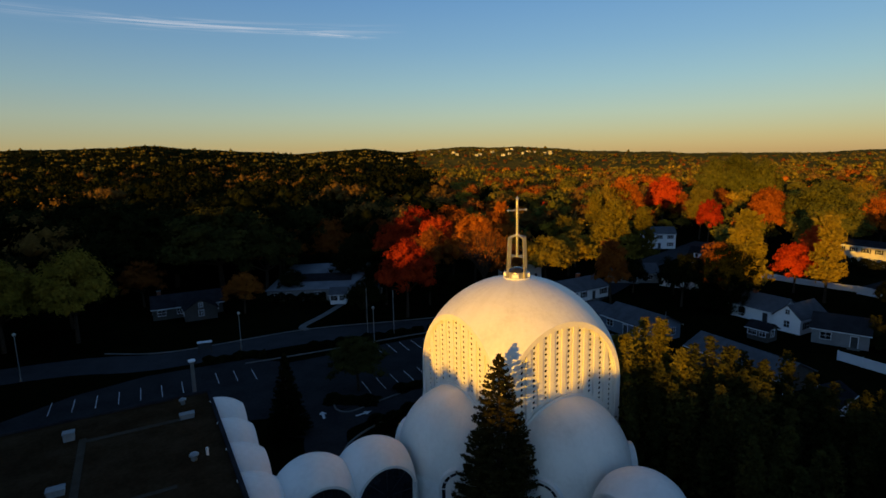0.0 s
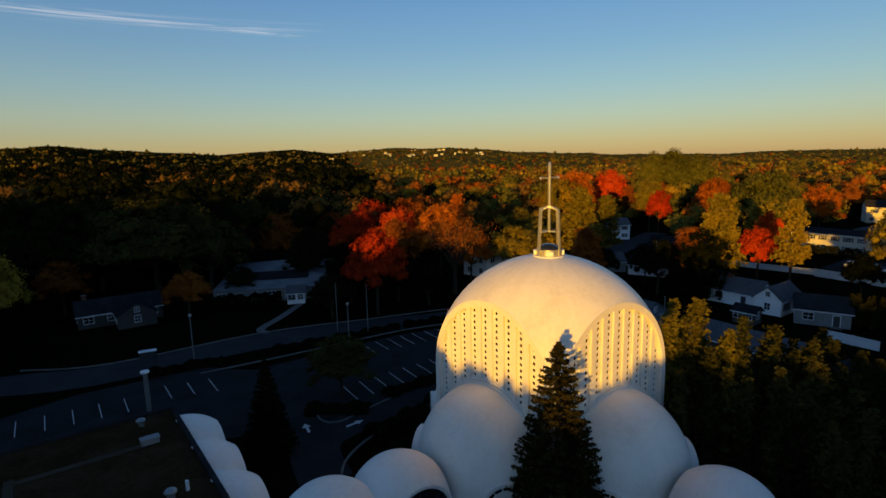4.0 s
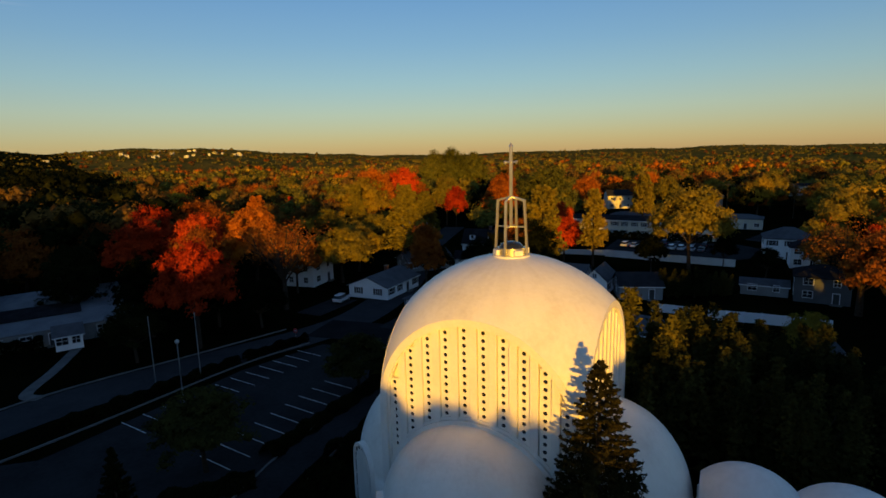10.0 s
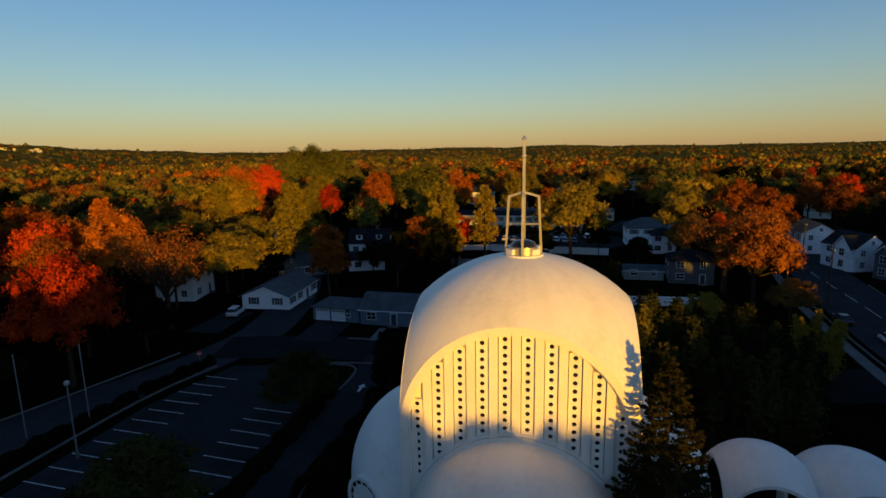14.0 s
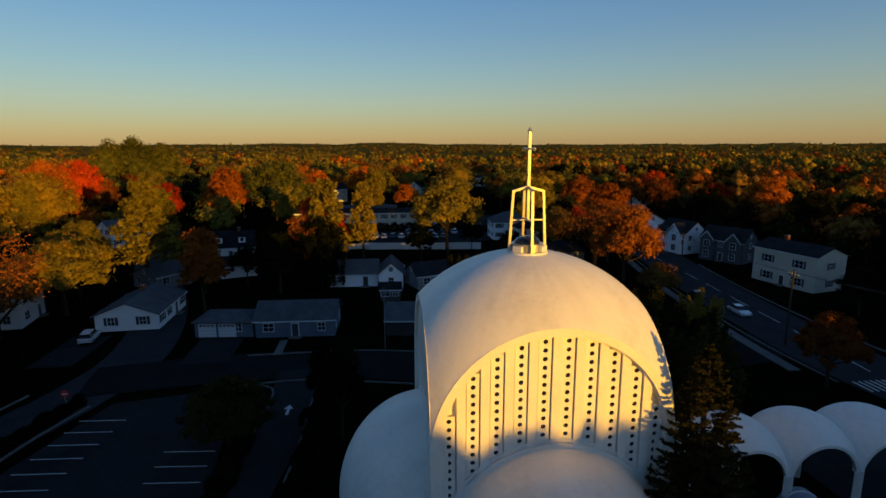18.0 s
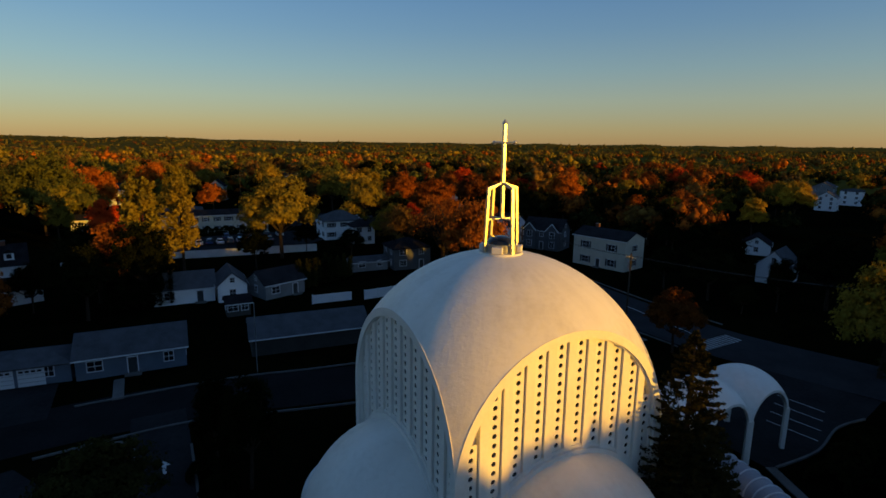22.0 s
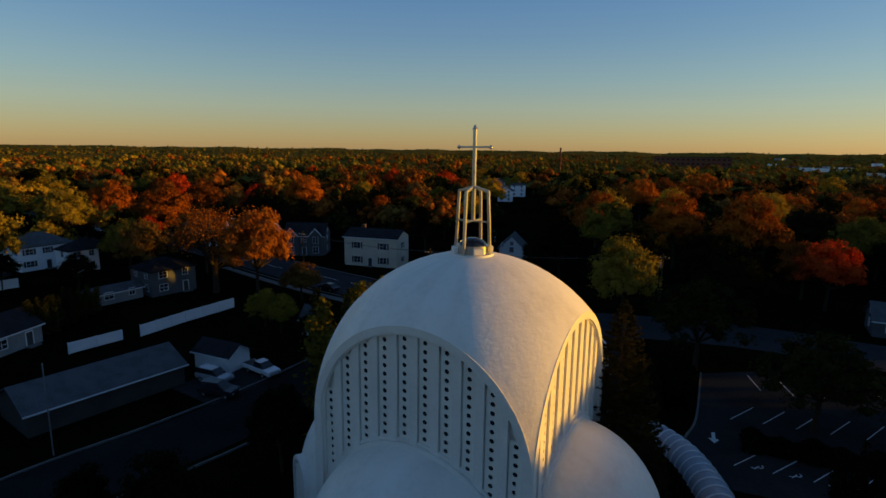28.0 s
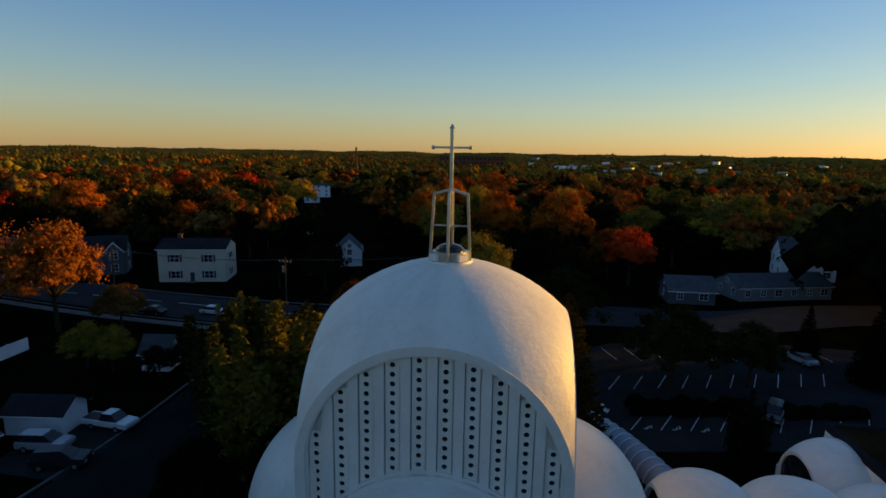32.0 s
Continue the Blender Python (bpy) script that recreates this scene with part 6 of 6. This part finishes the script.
# bright single trees farther off
tree(27.9, -88.5, 20.8, "olive", "round", 0.9)
tree(58.4, -76.3, 19.4, "yellow", "round", 0.85)
tree(47.8, -102.9, 17.2, "orange", "round", 0.8)
tree(170.8, 76.6, 19.8, "orange", "round", 0.9)
tree(150.6, 66.2, 16.8, "rust", "round", 0.9)
tree(141.2, 169.9, 20.6, "orange", "round", 0.8)
tree(100.3, 141.2, 15.5, "red", "round", 0.6)
tree(189.6, 106.3, 17.5, "olive", "round", 0.8)
tree(174.5, 49.8, 18.7, "rust", "round", 0.9)
tree(135.0, -134.4, 19.5, "rust", "round", 0.8)
tree(11.0, -98.7, 19.5, "olive", "round", 0.9)
tree(250, -56, 18.5, "red", "round", .9)
tree(239.5, -83, 18.5, "red", "round", 1.0)
tree(180, -71.5, 17, "yellow", "round", 1.0)
tree(106, -100, 16.5, "yellow", "round", 1.0)
tree(155, -190, 20, "orange", "round", 1.1)
tree(243, 2.5, 19, "orange", "round", 1.0)
tree(234, 53, 18, "red", "round", .9)

# clipped hedges in the lots
def hedge(x0, y0, x1, y1, h=1.3, w=1.6):
    rs = np.random.RandomState(int(abs(x0 * 7 + y0)) + 3)
    L = math.hypot(x1 - x0, y1 - y0)
    n = int(L * 240)
    u = rs.uniform(0, 1, n)
    a = rs.uniform(0, math.pi, n)
    lump = 0.8 + 0.25 * np.sin(u * L * 1.9) * np.sin(u * L * 0.7 + 1)
    o = np.cos(a) * w / 2 * lump
    z = np.sin(a) * h * lump
    dx, dy = (x1 - x0) / L, (y1 - y0) / L
    p = np.stack([x0 + dx * u * L - dy * o, y0 + dy * u * L + dx * o, G + z], 1)
    v, f2 = leaf_cards(p, 0.26, rs)
    me = quads_mesh("hedge", v, f2)
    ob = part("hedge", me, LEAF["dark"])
    tagged(ob, "dark low clipped hedge along the lot", "hedge", "lot hedges", "stuff")


hedge(-24, 91.0, -4, 99.6)
hedge(-3, 100, 7, 103)
hedge(-40, 84.5, -31, 88.5)
hedge(-16.5, 70, -9, 69.0, 0.8, 3.2)
hedge(-7, 72.5, 12, 83.2, 0.9, 2.4)
hedge(4.8, 24.0, -5.5, 16.4, 1.9, 2.4)
hedge(18.3, 13.6, 12.4, 23.2, 1.8, 3.0)
hedge(21.4, 16.8, 14.4, 25.6, 2.0, 3.2)
hedge(-8.5, 14.6, -16, 8.8, 1.4, 2.0)
hedge(-9.0, 61.5, -2.5, 66.5, 1.6, 3.5)
hedge(-2, 68.0, 12.0, 75.0, 1.7, 3.0)
hedge(13, 76.5, 21, 79.0, 1.6, 3.0)
hedge(-44, 123.2, -28, 124.2, 2.3, 1.8)
hedge(44, 38.5, 62, 41.5, 1.2, 2.0)
hedge(115.5, 159.0, 137.0, 115.0, 2.6, 1.8)

# ---- woods: many trees of the middle distance and the hills, in mixed autumn colour ----
rs = np.random.RandomState(11)
CLEAR = [tuple(o.matrix_world.translation[:2]) for o in scene.objects if o.parent is None and o.name.split(".")[0] == "house"]
CL = np.array(CLEAR)


ROADS = np.array([v.co[:2] for name in ("road_north", "road_side", "road_main") for v in bpy.data.objects[name].data.vertices])


def wooded(x, y, near):
    """True where no house, view of a house, yard or street lies."""
    keep = np.ones(x.shape, bool)
    for hx, hy in CL:
        # each house stands in an open yard
        d = np.array([-14 - hx, 47 - hy])
        L = np.hypot(*d)
        d = d / L
        t = (x - hx) * d[0] + (y - hy) * d[1]
        s = np.abs((x - hx) * d[1] - (y - hy) * d[0])
        keep &= ~((t > -12) & (t < min(50, L * 0.6)) & (s < 12)) & ~((t > 0) & (t < L * 0.55) & (s < 6))
    keep &= ~((x > 95) & (x < 200) & (y > 75) & (y < 152) & (y > 118 - 0.4 * (x - 92)))
    if near:
        keep &= np.hypot(x, y - 30) > 75
        for qx, qy in ROADS:
            keep &= np.hypot(x - qx, y - qy) > 8
    return keep


EAST = ("olive", "olive", "olive", "green", "green", "green", "dark", "brown", "brown", "rust", "orange", "yellow")
MIDDLE = ("far", "far", "olive", "olive", "olive", "green", "green", "brown", "brown", "rust", "orange", "yellow")
# the southern and western mixes lean dark: shade put into leaf colour
SOUTH_SHADED = ("dark", "dark", "dark", "yew", "yew", "yew", "brown", "brown", "rust", "rust", "orange")
WEST_SHADED = ("dark", "dark", "dark", "dark", "dark", "yew", "yew", "brown")
FAR = ("far", "far", "far", "far", "green", "olive", "brown", "rust")


def woods(name, n, r0, r1, size, a0, a1, hmin, hmax, clumps, cards, label="mixed green, gold and rust autumn woodland", palette=EAST, broad=1.0, even=False, core=1.0):
    """Joined trees: each an uneven heap of soft clumps with loose leaves round them, of one leaf colour a tree."""
    rs = np.random.RandomState(sum(map(ord, name)))
    r = np.sqrt(rs.uniform(r0 ** 2, r1 ** 2, n))
    a = rs.uniform(a0, a1, n)
    x, y = r * np.cos(a), 50 + r * np.sin(a)
    keep = np.ones(n, bool) if even else wooded(x, y, r0 < 400)
    x, y = x[keep], y[keep]
    n = len(x)
    h = rs.uniform(hmin, hmax, n) * (1.0 if even else np.clip(np.exp(rs.normal(size=n) * 0.24), 0.6, 1.38))
    z = hill(x, y)
    w = h * rs.uniform(0.36, 0.58, n) * broad
    d = rs.normal(size=(n, clumps, 3))
    d /= np.linalg.norm(d, axis=2, keepdims=True)
    d[:, :, 2] = np.abs(d[:, :, 2]) * 1.05 - 0.45
    rad = rs.uniform(0.25, 0.9, (n, clumps, 1))
    c = d * rad * np.stack([w, w, h * 0.46], -1)[:, None, :] + np.stack([x, y, z + h * 0.55], -1)[:, None, :]
    cr = rs.uniform(0.26, 0.50, (n, clumps, 1)) * min(1.0, (14 / clumps) ** 0.5) * w[:, None, None]
    v = c[:, :, None, :] + OCT_V[None, None] * (core * cr[..., None] * rs.uniform(0.7, 1.25, (n, clumps, len(OCT_V), 1)))
    f2 = (np.arange(n * clumps)[:, None, None] * len(OCT_V) + OCT_F[None]).reshape(-1, 3)
    kinds = sorted(set(palette))
    colour = np.array([kinds.index(k) for k in palette])[rs.randint(0, len(palette), n)]

    def heap(part_name, verts, faces, per_tree, words, smooth):
        me = quads_mesh(part_name, verts, faces)
        for k in kinds:
            me.materials.append(LEAF[k])
        me.polygons.foreach_set("material_index", np.repeat(colour, per_tree).astype(np.int32))
        tagged(part(part_name, me, None, smooth=smooth), words, "woodland", "", "stuff")
    heap(name, v.reshape(-1, 3), f2, clumps * len(OCT_F), label, True)
    if cards:
        i = rs.randint(0, clumps, (n, cards))
        q = rs.normal(size=(n, cards, 3))
        q /= np.linalg.norm(q, axis=2, keepdims=True)
        q[:, :, 2] = np.abs(q[:, :, 2]) - 0.25
        k = np.arange(n)[:, None]
        p = (c[k, i] + q * cr[k, i] * rs.uniform(0.5, 1.2, (n, cards, 1))).reshape(-1, 3)
        mid = np.stack([x, y, z + h * 0.38], -1)[:, None, :].repeat(cards, 1).reshape(-1, 3)
        side = q.reshape(-1, 3) * 0.8 + (p - mid) / np.linalg.norm(p - mid, axis=1, keepdims=True)
        v, f2 = leaf_cards(p, size, rs, 0.2, 0.8, side, 0.35)
        heap(name + "_leaves", v, f2, cards, label + ", outer leaves", False)


# single trees among the roofs of the middle distance
pick = random.Random(31)
placed = 0
while placed < 150:
    a, r = radians(pick.uniform(-92, 82)), 110 + 330 * pick.random() ** 0.8
    x, y = r * math.cos(a), 50 + r * math.sin(a)
    if not wooded(np.array(x), np.array(y), True):
        continue
    colour = pick.choice(("rust", "rust", "orange", "brown", "olive", "olive", "olive", "yellow", "red", "dark", "green", "green"))
    tree(x, y, pick.uniform(13, 18.5), colour, pick.choice(("round", "round", "round", "tall", "pine")), pick.uniform(0.85, 1.15))
    placed += 1

A0, A1 = radians(-104), radians(142)
woods("woodland_near", 1000, 118, 420, 0.52, radians(6), radians(91), 10, 16, 16, 460, core=0.55)
woods("woodland_near_south", 760, 118, 420, 0.52, A0, radians(6), 10, 16, 16, 460, "rust and dark green autumn woodland, shade in its colour", SOUTH_SHADED, core=0.55)
woods("woodland_north_west", 800, 112, 420, 0.55, radians(90), radians(150), 15, 21, 18, 460, "dark green woodland, evening shade put into its leaf colour", WEST_SHADED, core=0.6)
woods("woodland_middle_west", 1300, 380, 1100, 1.0, radians(91), A1, 11, 17, 7, 80, "dark green woodland, evening shade put into its leaf colour", WEST_SHADED, broad=1.3, core=0.65)
woods("woodland_middle", 6000, 380, 1000, 0.95, A0, radians(92), 10, 15, 7, 80, palette=MIDDLE, broad=1.2, core=0.65)
woods("woodland_far", 7000, 900, 2300, 1.7, A0, radians(93), 9, 14, 3, 22, palette=FAR, broad=1.4, core=0.9)
woods("woodland_far_west", 3000, 1000, 2300, 1.7, radians(93), A1, 9, 14, 3, 22, "dark green woodland, evening shade put into its leaf colour", ("dark", "dark", "far"), broad=1.4, core=0.9)
woods("woodland_farthest", 5000, 2200, 4500, 1, A0, A1, 7, 10, 1, 0, palette=("far",), broad=2.8, core=1.3)
# sheltering tree belts on the sun's side, mostly unseen, sized to block its low light
woods("woodland_sun_side", 220, 88, 124, 0.7, radians(224), radians(249), 17.8, 19.5, 11, 60, broad=1.15, even=True)
woods("woodland_sun_edge", 90, 88, 124, 0.6, radians(248), radians(262), 20, 22, 16, 240, "dark woodland belt added to block the low evening sun", ("dark",), even=True, core=0.7)
woods("woodland_south_west", 230, 92, 130, 0.7, radians(196), radians(226), 21, 25, 11, 60, broad=1.1, even=True)
woods("woodland_south", 80, 125, 190, 0.5, radians(262), radians(280), 10, 14.0, 16, 420, palette=MIDDLE, core=0.6)
woods("woodland_west", 420, 92, 210, 0.8, radians(160), radians(205), 26, 31, 11, 40, broad=1.1, even=True)

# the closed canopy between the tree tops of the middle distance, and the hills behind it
# the western part takes darker leaves, shade put into their colour
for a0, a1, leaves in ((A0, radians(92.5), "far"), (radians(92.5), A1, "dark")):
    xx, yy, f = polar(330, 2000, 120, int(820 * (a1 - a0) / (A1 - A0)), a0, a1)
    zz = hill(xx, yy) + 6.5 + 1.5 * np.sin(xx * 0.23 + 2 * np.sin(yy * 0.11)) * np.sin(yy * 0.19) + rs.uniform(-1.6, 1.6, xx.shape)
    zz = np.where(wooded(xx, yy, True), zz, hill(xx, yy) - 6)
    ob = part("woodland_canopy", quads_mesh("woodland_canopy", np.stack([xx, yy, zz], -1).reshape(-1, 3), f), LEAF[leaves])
    tagged(ob, "closed canopy of mixed autumn woodland", "woodland", "", "stuff")
    xx, yy, f = polar(1900, 4600, 70, int(700 * (a1 - a0) / (A1 - A0)), a0, a1)
    zz = hill(xx, yy) + 7 + 2 * np.sin(xx * 0.11 + 2 * np.sin(yy * 0.07)) * np.sin(yy * 0.13) + rs.uniform(-2, 2, xx.shape)
    ob = part("woodland_hills", quads_mesh("woodland_hills", np.stack([xx, yy, zz], -1).reshape(-1, 3), f), LEAF["far" if leaves == "far" else "yew"], smooth=True)
    tagged(ob, "distant wooded hills along the horizon", "hills", "", "stuff")
